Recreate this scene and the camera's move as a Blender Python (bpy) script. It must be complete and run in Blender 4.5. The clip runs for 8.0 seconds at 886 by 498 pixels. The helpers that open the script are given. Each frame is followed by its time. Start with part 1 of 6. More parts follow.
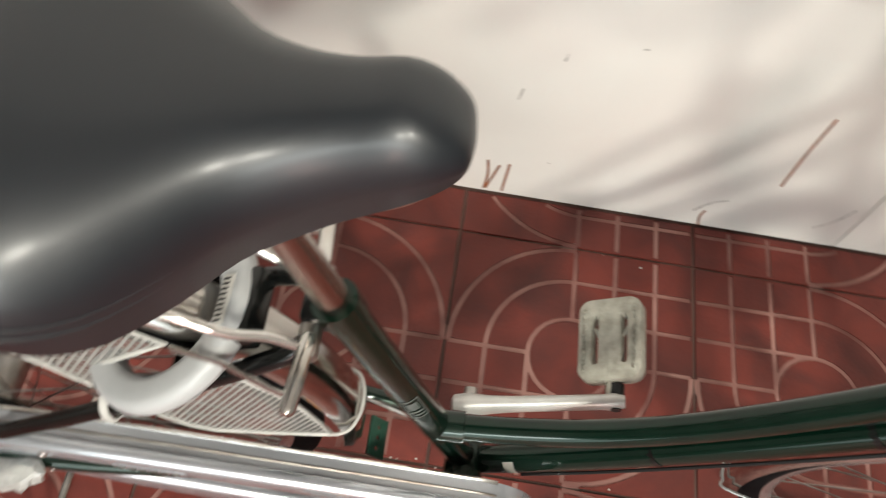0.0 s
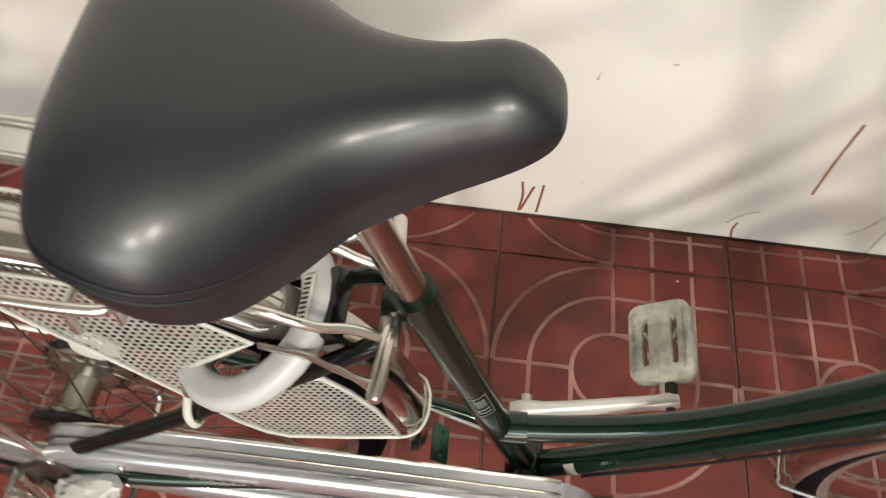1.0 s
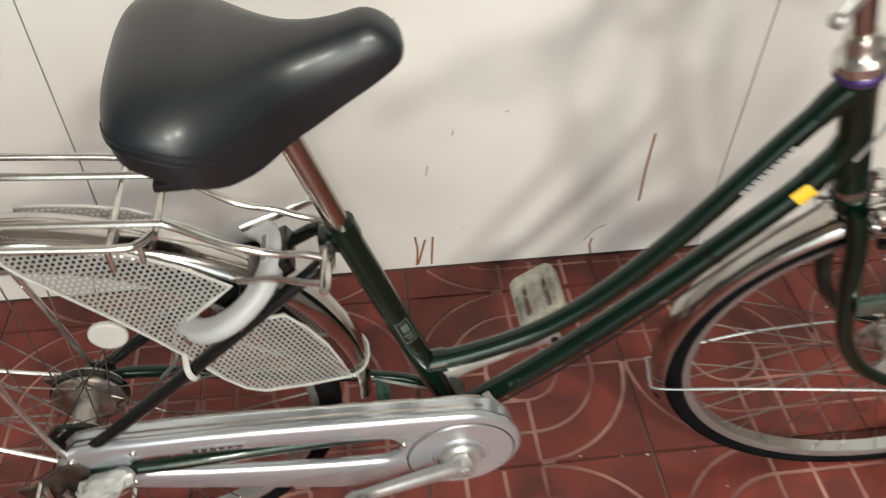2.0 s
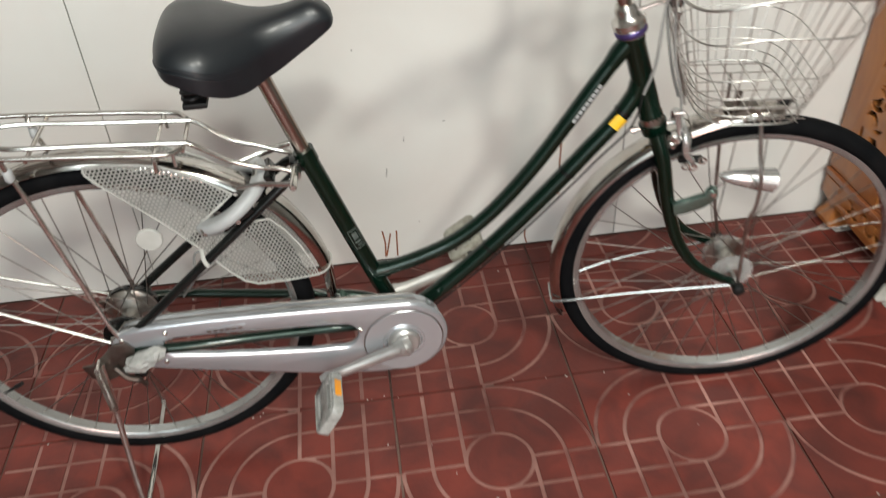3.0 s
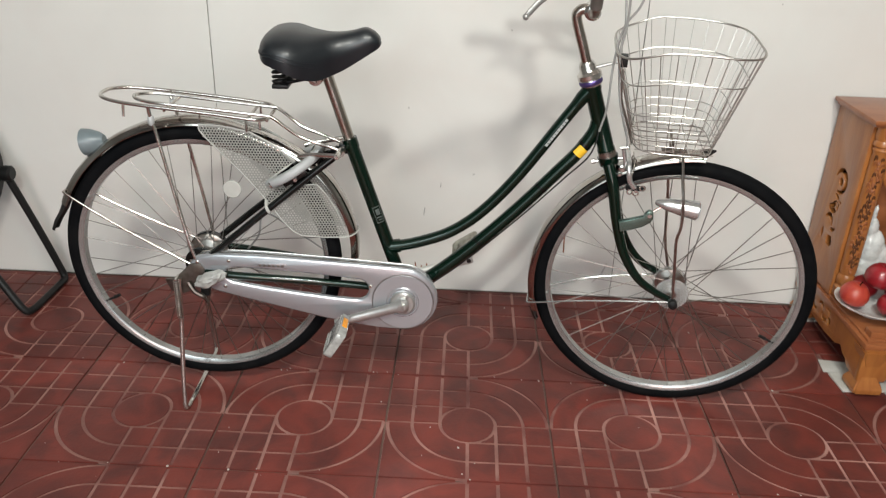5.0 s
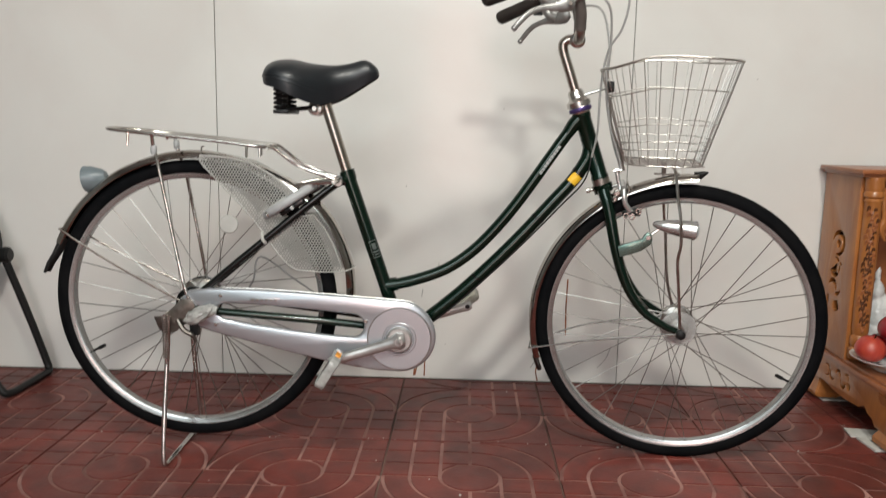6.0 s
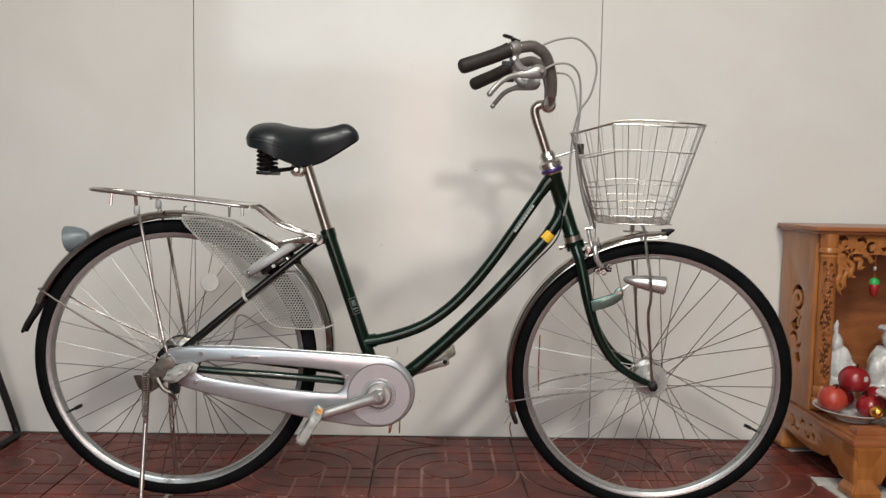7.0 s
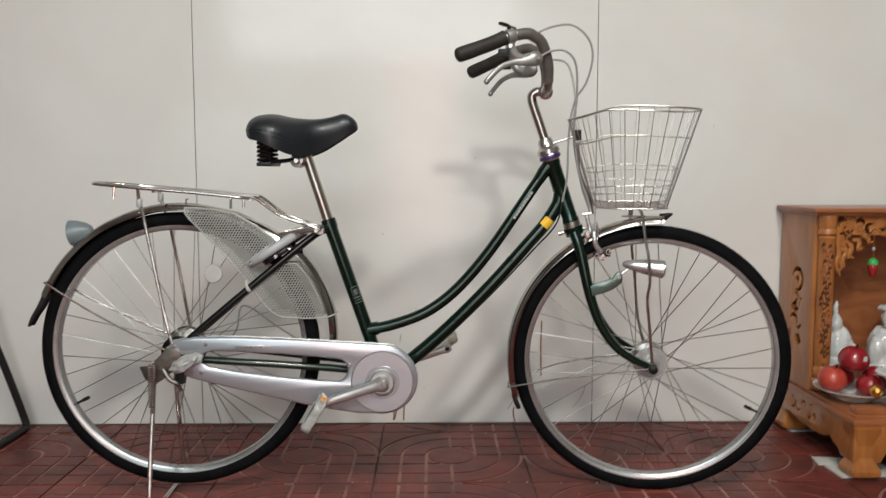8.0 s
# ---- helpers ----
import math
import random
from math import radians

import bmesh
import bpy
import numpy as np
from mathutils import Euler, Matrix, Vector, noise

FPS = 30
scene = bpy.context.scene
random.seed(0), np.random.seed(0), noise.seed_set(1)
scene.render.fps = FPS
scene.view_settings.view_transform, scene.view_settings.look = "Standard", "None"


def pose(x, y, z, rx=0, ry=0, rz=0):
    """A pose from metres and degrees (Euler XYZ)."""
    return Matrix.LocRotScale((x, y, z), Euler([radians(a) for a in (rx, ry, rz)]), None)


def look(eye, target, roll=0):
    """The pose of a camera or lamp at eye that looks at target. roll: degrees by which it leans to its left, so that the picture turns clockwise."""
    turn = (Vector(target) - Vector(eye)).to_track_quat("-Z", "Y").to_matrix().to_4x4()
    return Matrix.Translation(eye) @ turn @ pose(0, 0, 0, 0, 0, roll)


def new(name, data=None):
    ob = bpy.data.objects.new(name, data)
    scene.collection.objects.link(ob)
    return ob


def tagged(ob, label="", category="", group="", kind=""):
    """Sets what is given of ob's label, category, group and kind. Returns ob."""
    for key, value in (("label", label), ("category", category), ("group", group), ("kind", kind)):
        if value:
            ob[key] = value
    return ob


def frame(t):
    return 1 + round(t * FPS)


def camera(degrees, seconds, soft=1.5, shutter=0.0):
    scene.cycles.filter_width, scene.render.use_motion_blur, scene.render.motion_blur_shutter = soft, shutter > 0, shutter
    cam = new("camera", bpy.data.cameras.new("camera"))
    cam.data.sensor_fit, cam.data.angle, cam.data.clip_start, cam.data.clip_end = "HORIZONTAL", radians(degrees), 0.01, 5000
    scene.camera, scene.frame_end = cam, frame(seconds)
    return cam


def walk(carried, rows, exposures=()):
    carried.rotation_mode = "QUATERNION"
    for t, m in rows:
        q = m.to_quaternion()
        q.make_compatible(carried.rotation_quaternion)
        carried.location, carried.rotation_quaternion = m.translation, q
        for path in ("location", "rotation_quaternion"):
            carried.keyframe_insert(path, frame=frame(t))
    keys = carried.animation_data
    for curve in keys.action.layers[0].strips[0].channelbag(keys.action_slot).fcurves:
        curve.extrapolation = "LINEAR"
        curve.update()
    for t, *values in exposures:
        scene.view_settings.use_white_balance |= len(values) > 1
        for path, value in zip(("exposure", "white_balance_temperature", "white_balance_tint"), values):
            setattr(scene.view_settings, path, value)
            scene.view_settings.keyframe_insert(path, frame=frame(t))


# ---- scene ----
from mathutils import geometry

cam = camera(58.0, 8.0, soft=1.15, shutter=0.6)
PATH = [
    (0, (-0.029, -0.237, 1.187), (-0.015, 0.716, -0.572), 9.9),
    (0.2, (-0.035, -0.252, 1.183), (-0.087, 0.71, -0.569), 9.2),
    (0.5, (-0.041, -0.253, 1.179), (-0.134, 0.709, -0.574), 7.8),
    (0.8, (-0.049, -0.268, 1.183), (-0.122, 0.735, -0.546), 6.0),
    (1, (-0.065, -0.290, 1.193), (-0.103, 0.753, -0.511), 5.0),
    (1.2, (-0.083, -0.335, 1.209), (-0.068, 0.772, -0.457), 3.4),
    (2.3, (-0.027, -0.80, 1.305), (0.170, 0.661, -0.046), 0.6),
    (2.5, (0.008, -0.921, 1.326), (0.181, 0.585, 0.022), -0.6),
    (3, (-0.002, -1.155, 1.333), (0.175, 0.415, 0.107), -2.55),
    (3.5, (0.038, -1.356, 1.343), (0.262, 0.206, 0.117), -2.1),
    (3.7, (0.068, -1.44, 1.334), (0.305, 0.163, 0.159), -0.4),
    (3.8, (0.103, -1.463, 1.342), (0.305, 0.162, 0.190), 0.2),
    (3.9, (0.137, -1.504, 1.335), (0.285, 0.158, 0.242), 0.7),
    (4, (0.167, -1.557, 1.320), (0.251, 0.156, 0.293), 1.0),
    (4.2, (0.204, -1.611, 1.328), (0.188, 0.119, 0.326), 1.0),
    (5.3, (0.151, -1.785, 1.099), (0.111, 0.089, 0.4), 2.3),
    (5.5, (0.172, -1.797, 0.953), (0.119, 0.125, 0.401), 2.3),
    (6, (0.184, -1.862, 0.791), (0.129, 0.112, 0.478), 1.1),
    (6.5, (0.149, -1.891, 0.782), (0.135, 0.096, 0.557), 0.7),
    (7, (0.147, -1.915, 0.786), (0.184, 0.078, 0.627), 1.0),
    (7.5, (0.155, -1.93, 0.788), (0.225, 0.064, 0.651), 1.1),
    (8, (0.155, -1.932, 0.785), (0.183, 0.059, 0.598), -0.0),
]
walk(cam, [(t, look(eye, target, roll)) for t, eye, target, roll in PATH],
     exposures=((0, 0.70, 6800, 6), (1.2, 0.70, 7000, 6), (2.5, 0.26, 6600, 3), (4.2, 0.23, 6500, 5.5), (5.5, 0.13, 6450, 4), (6.5, -0.11, 6700, 7), (8, -0.14, 6500, 5.5)))

# ---- light ----
world = bpy.data.worlds.new("world")
scene.world = world
world.use_nodes = True
sky = world.node_tree.nodes.new("ShaderNodeTexSky")
sky.sky_type = "NISHITA"
sky.sun_disc = False
sky.sun_elevation, sky.sun_rotation = radians(50), radians(160)
world.node_tree.links.new(sky.outputs[0], world.node_tree.nodes["Background"].inputs[0])
world.node_tree.nodes["Background"].inputs[1].default_value = 0.12


LAMPS = ((0.08, -2.45), (0.82, -2.0))


def area_lamp(name, eye, target, sx, sy, watts, color):
    data = bpy.data.lights.new(name, "AREA")
    data.shape, data.size, data.size_y, data.energy, data.color = "RECTANGLE", sx, sy, watts, color
    ob = new(name, data)
    ob.matrix_world = look(eye, target)
    return ob


area_lamp("doorway_daylight", (-0.28, -3.27, 2.0), (-0.10, 0, 1.6), 2.2, 0.66, 36, (0.92, 0.97, 1.0))
for lamp_x, lamp_y in LAMPS:
    area_lamp("ceiling_lamp_light", (lamp_x, lamp_y, 2.665), (lamp_x, lamp_y + 0.6, 0), 0.20, 0.20, 42, (1.0, 0.965, 0.91))

# ---- materials ----


def mat(name, base, rough=0.5, metal=0.0, coat=0.0, second=None, scale=8.0, amount=1.0, bump=0.0, bump_scale=60.0,
        rough_var=0.0, detail=6.0, distort=0.0, stretch=None, spec=0.5, world=False, blotch=0.0):
    """A Principled surface with mottling between two colours, patchy gloss and fine relief."""
    m = bpy.data.materials.new(name)
    m.use_nodes = True
    nt = m.node_tree
    b = nt.nodes["Principled BSDF"]
    b.inputs["Base Color"].default_value = (*base, 1)
    b.inputs["Roughness"].default_value = rough
    b.inputs["Metallic"].default_value = metal
    b.inputs["Coat Weight"].default_value = coat
    b.inputs["Specular IOR Level"].default_value = spec
    b.inputs["Coat Roughness"].default_value = 0.08
    co = nt.nodes.new("ShaderNodeTexCoord")
    src = co.outputs["Object"]
    if world:
        src = nt.nodes.new("ShaderNodeNewGeometry").outputs["Position"]
    if stretch:
        mp = nt.nodes.new("ShaderNodeMapping")
        mp.inputs["Scale"].default_value = stretch
        nt.links.new(src, mp.inputs[0])
        src = mp.outputs[0]
    n = nt.nodes.new("ShaderNodeTexNoise")
    n.inputs["Scale"].default_value, n.inputs["Detail"].default_value = scale, detail
    n.inputs["Distortion"].default_value = distort
    nt.links.new(src, n.inputs["Vector"])
    if second:
        ramp = nt.nodes.new("ShaderNodeValToRGB")
        ramp.color_ramp.elements[0].position, ramp.color_ramp.elements[1].position = 0.35, 0.68
        mix = nt.nodes.new("ShaderNodeMix")
        mix.data_type = "RGBA"
        mix.inputs[6].default_value, mix.inputs[7].default_value = (*base, 1), (*second, 1)
        nt.links.new(n.outputs[0], ramp.inputs[0])
        mul = nt.nodes.new("ShaderNodeMath")
        mul.operation = "MULTIPLY"
        mul.inputs[1].default_value = amount
        nt.links.new(ramp.outputs[0], mul.inputs[0])
        nt.links.new(mul.outputs[0], mix.inputs[0])
        nt.links.new(mix.outputs[2], b.inputs["Base Color"])
        if blotch:
            n4 = nt.nodes.new("ShaderNodeTexNoise")
            n4.inputs["Scale"].default_value, n4.inputs["Detail"].default_value, n4.inputs["Distortion"].default_value = 2.1, 5, 0.8
            nt.links.new(src, n4.inputs["Vector"])
            mr4 = nt.nodes.new("ShaderNodeMapRange")
            mr4.inputs[1].default_value, mr4.inputs[2].default_value = 0.3, 0.7
            mr4.inputs[3].default_value, mr4.inputs[4].default_value = 1 - blotch, 1 + blotch
            hs = nt.nodes.new("ShaderNodeHueSaturation")
            nt.links.new(n4.outputs[0], mr4.inputs[0])
            nt.links.new(mr4.outputs[0], hs.inputs["Value"])
            nt.links.new(mix.outputs[2], hs.inputs["Color"])
            nt.links.new(hs.outputs[0], b.inputs["Base Color"])
    if rough_var:
        mr = nt.nodes.new("ShaderNodeMapRange")
        mr.inputs[3].default_value, mr.inputs[4].default_value = rough - rough_var, rough + rough_var
        n2 = nt.nodes.new("ShaderNodeTexNoise")
        n2.inputs["Scale"].default_value = scale * 2.3
        nt.links.new(src, n2.inputs["Vector"])
        nt.links.new(n2.outputs[0], mr.inputs[0])
        nt.links.new(mr.outputs[0], b.inputs["Roughness"])
    if bump:
        n3 = nt.nodes.new("ShaderNodeTexNoise")
        n3.inputs["Scale"].default_value = bump_scale
        n3.inputs["Detail"].default_value = 4
        nt.links.new(src, n3.inputs["Vector"])
        bp = nt.nodes.new("ShaderNodeBump")
        bp.inputs["Strength"].default_value, bp.inputs["Distance"].default_value = bump, 0.002
        nt.links.new(n3.outputs[0], bp.inputs["Height"])
        nt.links.new(bp.outputs[0], b.inputs["Normal"])
    return m


def vary(m, low=0.85, high=1.12):
    """Each object that carries m gets its own slight shade."""
    nt = m.node_tree
    b = nt.nodes["Principled BSDF"]
    info = nt.nodes.new("ShaderNodeObjectInfo")
    mr = nt.nodes.new("ShaderNodeMapRange")
    mr.inputs[3].default_value, mr.inputs[4].default_value = low, high
    hsv = nt.nodes.new("ShaderNodeHueSaturation")
    link = b.inputs["Base Color"].links
    nt.links.new(info.outputs["Random"], mr.inputs[0])
    nt.links.new(mr.outputs[0], hsv.inputs["Value"])
    if link:
        nt.links.new(link[0].from_socket, hsv.inputs["Color"])
    else:
        hsv.inputs["Color"].default_value = b.inputs["Base Color"].default_value
    nt.links.new(hsv.outputs[0], b.inputs["Base Color"])
    return m


M = {}
M["tile"] = vary(mat("red_cement_tile", (0.172, 0.036, 0.027), 0.38, second=(0.092, 0.026, 0.022), scale=9, bump=0.25, bump_scale=140, rough_var=0.14, distort=0.8, spec=0.29, world=True, blotch=0.24), 0.80, 1.14)
M["groove"] = mat("worn_tile_groove", (0.36, 0.195, 0.165), 0.5, second=(0.145, 0.054, 0.046), scale=7, bump=0.3, spec=0.3, world=True, blotch=0.3)
M["grout"] = mat("dirty_grout", (0.040, 0.021, 0.016), 0.9, second=(0.17, 0.11, 0.088), scale=2.2, bump=0.4, world=True)
M["wall"] = mat("white_laminate_panel", (0.738, 0.735, 0.705), 0.115, second=(0.700, 0.676, 0.645), scale=2.6, amount=0.8, bump=0.05, bump_scale=4, spec=0.22, world=True, blotch=0.025, rough_var=0.03, distort=1.0, detail=3)
# unseen walls and ceiling: tones kept low to cut bounced fill light
M["plaster"] = mat("darkened_unseen_wall", (0.26, 0.26, 0.25), 0.75, second=(0.21, 0.21, 0.20), scale=3, bump=0.2)
M["ceiling"] = mat("greyed_unseen_ceiling", (0.52, 0.51, 0.49), 0.8, second=(0.46, 0.45, 0.43), scale=3)
M["seam"] = mat("dark_seam", (0.20, 0.19, 0.17), 0.8)
M["rust"] = mat("rust_scratch", (0.30, 0.09, 0.03), 0.8, second=(0.16, 0.08, 0.05), scale=60)
M["smudge"] = mat("grey_scuff", (0.36, 0.35, 0.33), 0.6, second=(0.6, 0.58, 0.55), scale=70)
M["green"] = mat("dark_green_metallic_enamel", (0.0017, 0.0125, 0.0070), 0.22, metal=0.45, coat=0.55, second=(0.0025, 0.0165, 0.0092), scale=30, rough_var=0.04, spec=0.3)
M["green"].node_tree.nodes["Principled BSDF"].inputs["Coat Roughness"].default_value = 0.03
M["black"] = mat("black_enamel", (0.004, 0.0044, 0.0044), 0.22, coat=0.1, second=(0.006, 0.007, 0.0065), scale=25, spec=0.36)
M["rubber"] = mat("tyre_rubber", (0.0040, 0.0044, 0.0052), 0.66, second=(0.0075, 0.0075, 0.008), scale=20, bump=0.3, bump_scale=300, rough_var=0.08, spec=0.04)
M["vinyl"] = mat("black_saddle_vinyl", (0.0058, 0.0084, 0.0112), 0.46, coat=0.28, second=(0.0078, 0.0108, 0.0142), scale=12, bump=0.04, bump_scale=420, rough_var=0.04, spec=0.5)
M["vinyl"].node_tree.nodes["Principled BSDF"].inputs["Coat Roughness"].default_value = 0.24
M["plastic"] = mat("black_plastic", (0.009, 0.009, 0.009), 0.45, bump=0.1, bump_scale=200, spec=0.3)
M["grip"] = mat("dark_brown_grip_rubber", (0.020, 0.016, 0.014), 0.6, second=(0.03, 0.025, 0.022), scale=40, bump=0.2, bump_scale=300, spec=0.3)
M["chrome"] = mat("worn_chrome", (0.68, 0.665, 0.64), 0.22, metal=0.94, second=(0.52, 0.485, 0.44), scale=35, rough_var=0.07)
M["spoke"] = mat("dull_spoke_steel", (0.33, 0.32, 0.30), 0.28, metal=0.95, second=(0.20, 0.18, 0.16), scale=30)
M["satin"] = mat("satin_plated_steel", (0.50, 0.465, 0.43), 0.23, metal=1.0, second=(0.42, 0.37, 0.31), scale=22, rough_var=0.06, stretch=(1, 1, 0.3))
M["wire"] = mat("zinc_wire", (0.48, 0.47, 0.45), 0.34, metal=0.95, second=(0.42, 0.40, 0.37), scale=30)
M["dark_steel"] = mat("tarnished_steel", (0.20, 0.185, 0.165), 0.4, metal=1.0, second=(0.12, 0.10, 0.085), scale=40, bump=0.15)
M["cast"] = mat("cast_aluminium", (0.56, 0.56, 0.545), 0.33, metal=0.75, second=(0.46, 0.45, 0.44), scale=40, bump=0.08, bump_scale=200)
M["lever"] = mat("dull_lever_alloy", (0.34, 0.335, 0.325), 0.40, metal=0.6, second=(0.26, 0.255, 0.245), scale=50, bump=0.1, bump_scale=200)
M["pale_alloy"] = mat("pale_brushed_alloy", (0.60, 0.595, 0.57), 0.36, metal=0.3, second=(0.50, 0.49, 0.47), scale=30, bump=0.06, bump_scale=200)
M["disc"] = mat("clear_hub_disc", (0.80, 0.80, 0.79), 0.25)
M["disc"].node_tree.nodes["Principled BSDF"].inputs["Transmission Weight"].default_value = 0.75
M["green_chrome"] = mat("pale_green_metal", (0.16, 0.24, 0.21), 0.25, metal=0.8, coat=0.3)
M["sleeve"] = mat("brown_grey_sleeve", (0.13, 0.115, 0.105), 0.5, metal=0.3, second=(0.10, 0.088, 0.08), scale=40)
M["green_dull"] = mat("dull_green_paint", (0.010, 0.050, 0.032), 0.4, second=(0.014, 0.06, 0.04), scale=40)
M["lampshell"] = mat("bright_lamp_shell", (0.62, 0.62, 0.61), 0.24, metal=0.8, second=(0.55, 0.55, 0.54), scale=30)
M["steel"] = mat("dull_steel", (0.50, 0.49, 0.47), 0.34, metal=1.0, second=(0.33, 0.29, 0.25), scale=45, rough_var=0.1, bump=0.1)
M["fender"] = mat("stainless_mudguard", (0.56, 0.545, 0.52), 0.13, metal=1.0, second=(0.40, 0.365, 0.33), scale=14, rough_var=0.08)
M["alloy"] = mat("rim_alloy", (0.44, 0.445, 0.44), 0.20, metal=0.75, second=(0.34, 0.34, 0.33), scale=9, rough_var=0.06)
M["silver"] = mat("silver_painted_steel", (0.53, 0.555, 0.585), 0.25, metal=0.70, coat=0.2, second=(0.51, 0.535, 0.57), scale=5)
M["white"] = mat("white_plastic_mesh", (0.47, 0.465, 0.44), 0.5, second=(0.40, 0.395, 0.37), scale=30)
M["cream"] = mat("aged_cream_pedal_plastic", (0.45, 0.44, 0.38), 0.6, second=(0.28, 0.27, 0.225), scale=70, bump=0.5, bump_scale=150)
M["grey"] = mat("light_grey_plastic", (0.42, 0.43, 0.435), 0.42, second=(0.37, 0.38, 0.385), scale=30)
M["faded"] = mat("faded_label_grey", (0.10, 0.115, 0.108), 0.5, second=(0.05, 0.06, 0.055), scale=90)
M["smoke"] = mat("blue_grey_lamp_shell", (0.17, 0.205, 0.22), 0.35, second=(0.13, 0.16, 0.175), scale=20)
M["red"] = mat("red_reflector_plastic", (0.32, 0.02, 0.02), 0.25, coat=0.5)
M["orange"] = mat("amber_reflector", (0.85, 0.32, 0.01), 0.3, coat=0.5)
M["yellow"] = mat("yellow_sticker", (0.85, 0.52, 0.03), 0.5, second=(0.75, 0.42, 0.02), scale=60)
M["paper"] = mat("off_white_paper", (0.55, 0.54, 0.51), 0.8, second=(0.42, 0.40, 0.36), scale=20)
M["purple"] = mat("violet_headset_ring", (0.075, 0.05, 0.17), 0.35, metal=0.6)
M["cable"] = mat("grey_brake_cable", (0.30, 0.30, 0.29), 0.45)
M["wrap"] = mat("clear_plastic_wrap", (0.42, 0.42, 0.40), 0.22, second=(0.26, 0.26, 0.25), scale=60, bump=0.8, bump_scale=90, coat=0.6)
M["wood"] = mat("lacquered_carved_wood", (0.395, 0.150, 0.038), 0.38, coat=0.3, second=(0.29, 0.098, 0.025), scale=7, bump=0.15, bump_scale=60, stretch=(3, 3, 0.7), distort=1.2)
M["wood_red"] = mat("reddish_lacquered_wood", (0.34, 0.120, 0.042), 0.38, coat=0.3, second=(0.24, 0.078, 0.028), scale=9, bump=0.15, bump_scale=60, stretch=(0.8, 2, 3), distort=0.8)
M["wood_dark"] = mat("dark_carved_wood", (0.075, 0.026, 0.010), 0.6, second=(0.12, 0.042, 0.014), scale=40, spec=0.3)
# near-black: painted shade behind the shrine's slots, and the apple stalks
M["shade_stalk"] = mat("slot_shade_stalk_brown", (0.016, 0.006, 0.003), 0.9, second=(0.03, 0.012, 0.005), scale=20, spec=0.1)
M["porcelain"] = mat("white_porcelain", (0.76, 0.76, 0.74), 0.22, coat=0.5, second=(0.55, 0.55, 0.54), scale=28, distort=1.0)
M["apple"] = mat("red_apple_skin", (0.30, 0.012, 0.018), 0.3, coat=0.3, second=(0.20, 0.01, 0.016), scale=30)
M["apple2"] = mat("orange_red_apple_skin", (0.46, 0.062, 0.034), 0.42, coat=0.15, second=(0.34, 0.022, 0.02), scale=45, stretch=(1, 1, 0.3))
M["leafgreen"] = mat("bright_green_cap", (0.04, 0.42, 0.09), 0.4)
M["gold"] = mat("gold_foil", (0.80, 0.45, 0.10), 0.25, metal=1.0, bump=0.9, bump_scale=120)
M["pinkband"] = mat("pink_printed_band", (0.52, 0.16, 0.12), 0.3, coat=0.4)
M["street"] = mat("pale_glowing_front", (0.55, 0.55, 0.53), 0.9, second=(0.45, 0.45, 0.42), scale=1.5)
M["street_pink"] = mat("pink_glowing_front", (0.72, 0.36, 0.32), 0.9)
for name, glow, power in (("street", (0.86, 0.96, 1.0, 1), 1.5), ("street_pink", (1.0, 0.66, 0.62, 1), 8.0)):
    # unseen fronts far outside the doorway; emission stands in for sunlight on them
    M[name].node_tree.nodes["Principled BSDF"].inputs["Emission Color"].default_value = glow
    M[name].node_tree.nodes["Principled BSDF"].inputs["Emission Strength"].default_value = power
M["glow"] = bpy.data.materials.new("lamp_tube_glow")
M["glow"].use_nodes = True
M["glow"].node_tree.nodes["Principled BSDF"].inputs["Emission Color"].default_value = (1, 0.95, 0.88, 1)
M["glow"].node_tree.nodes["Principled BSDF"].inputs["Emission Strength"].default_value = 3.0

# ---- mesh tools ----


def part(name, bm, material, parent=None, label="", smooth=True, angle=40):
    me = bpy.data.meshes.new(name)
    bmesh.ops.recalc_face_normals(bm, faces=bm.faces)
    if smooth:
        for f in bm.faces:
            f.smooth = True
        for e in bm.edges:
            if len(e.link_faces) == 2 and e.calc_face_angle(0) > radians(angle):
                e.smooth = False
    bm.to_mesh(me)
    bm.free()
    me.materials.append(M[material])
    ob = new(name, me)
    if parent:
        ob.parent = parent
    if label:
        ob["label"] = label
    return ob


def smooth_line(pts, steps=6, closed=False):
    pts = [Vector(p) for p in pts]
    n = len(pts)
    out = []
    for i in range(n if closed else n - 1):
        p1, p2 = pts[i], pts[(i + 1) % n]
        p0 = pts[(i - 1) % n] if closed or i else p1 * 2 - p2
        p3 = pts[(i + 2) % n] if closed or i + 2 < n else p2 * 2 - p1
        for k in range(steps):
            t = k / steps
            out.append(0.5 * (2 * p1 + (p2 - p0) * t + (2 * p0 - 5 * p1 + 4 * p2 - p3) * t * t + (3 * p1 - p0 - 3 * p2 + p3) * t ** 3))
    if not closed:
        out.append(pts[-1])
    return out


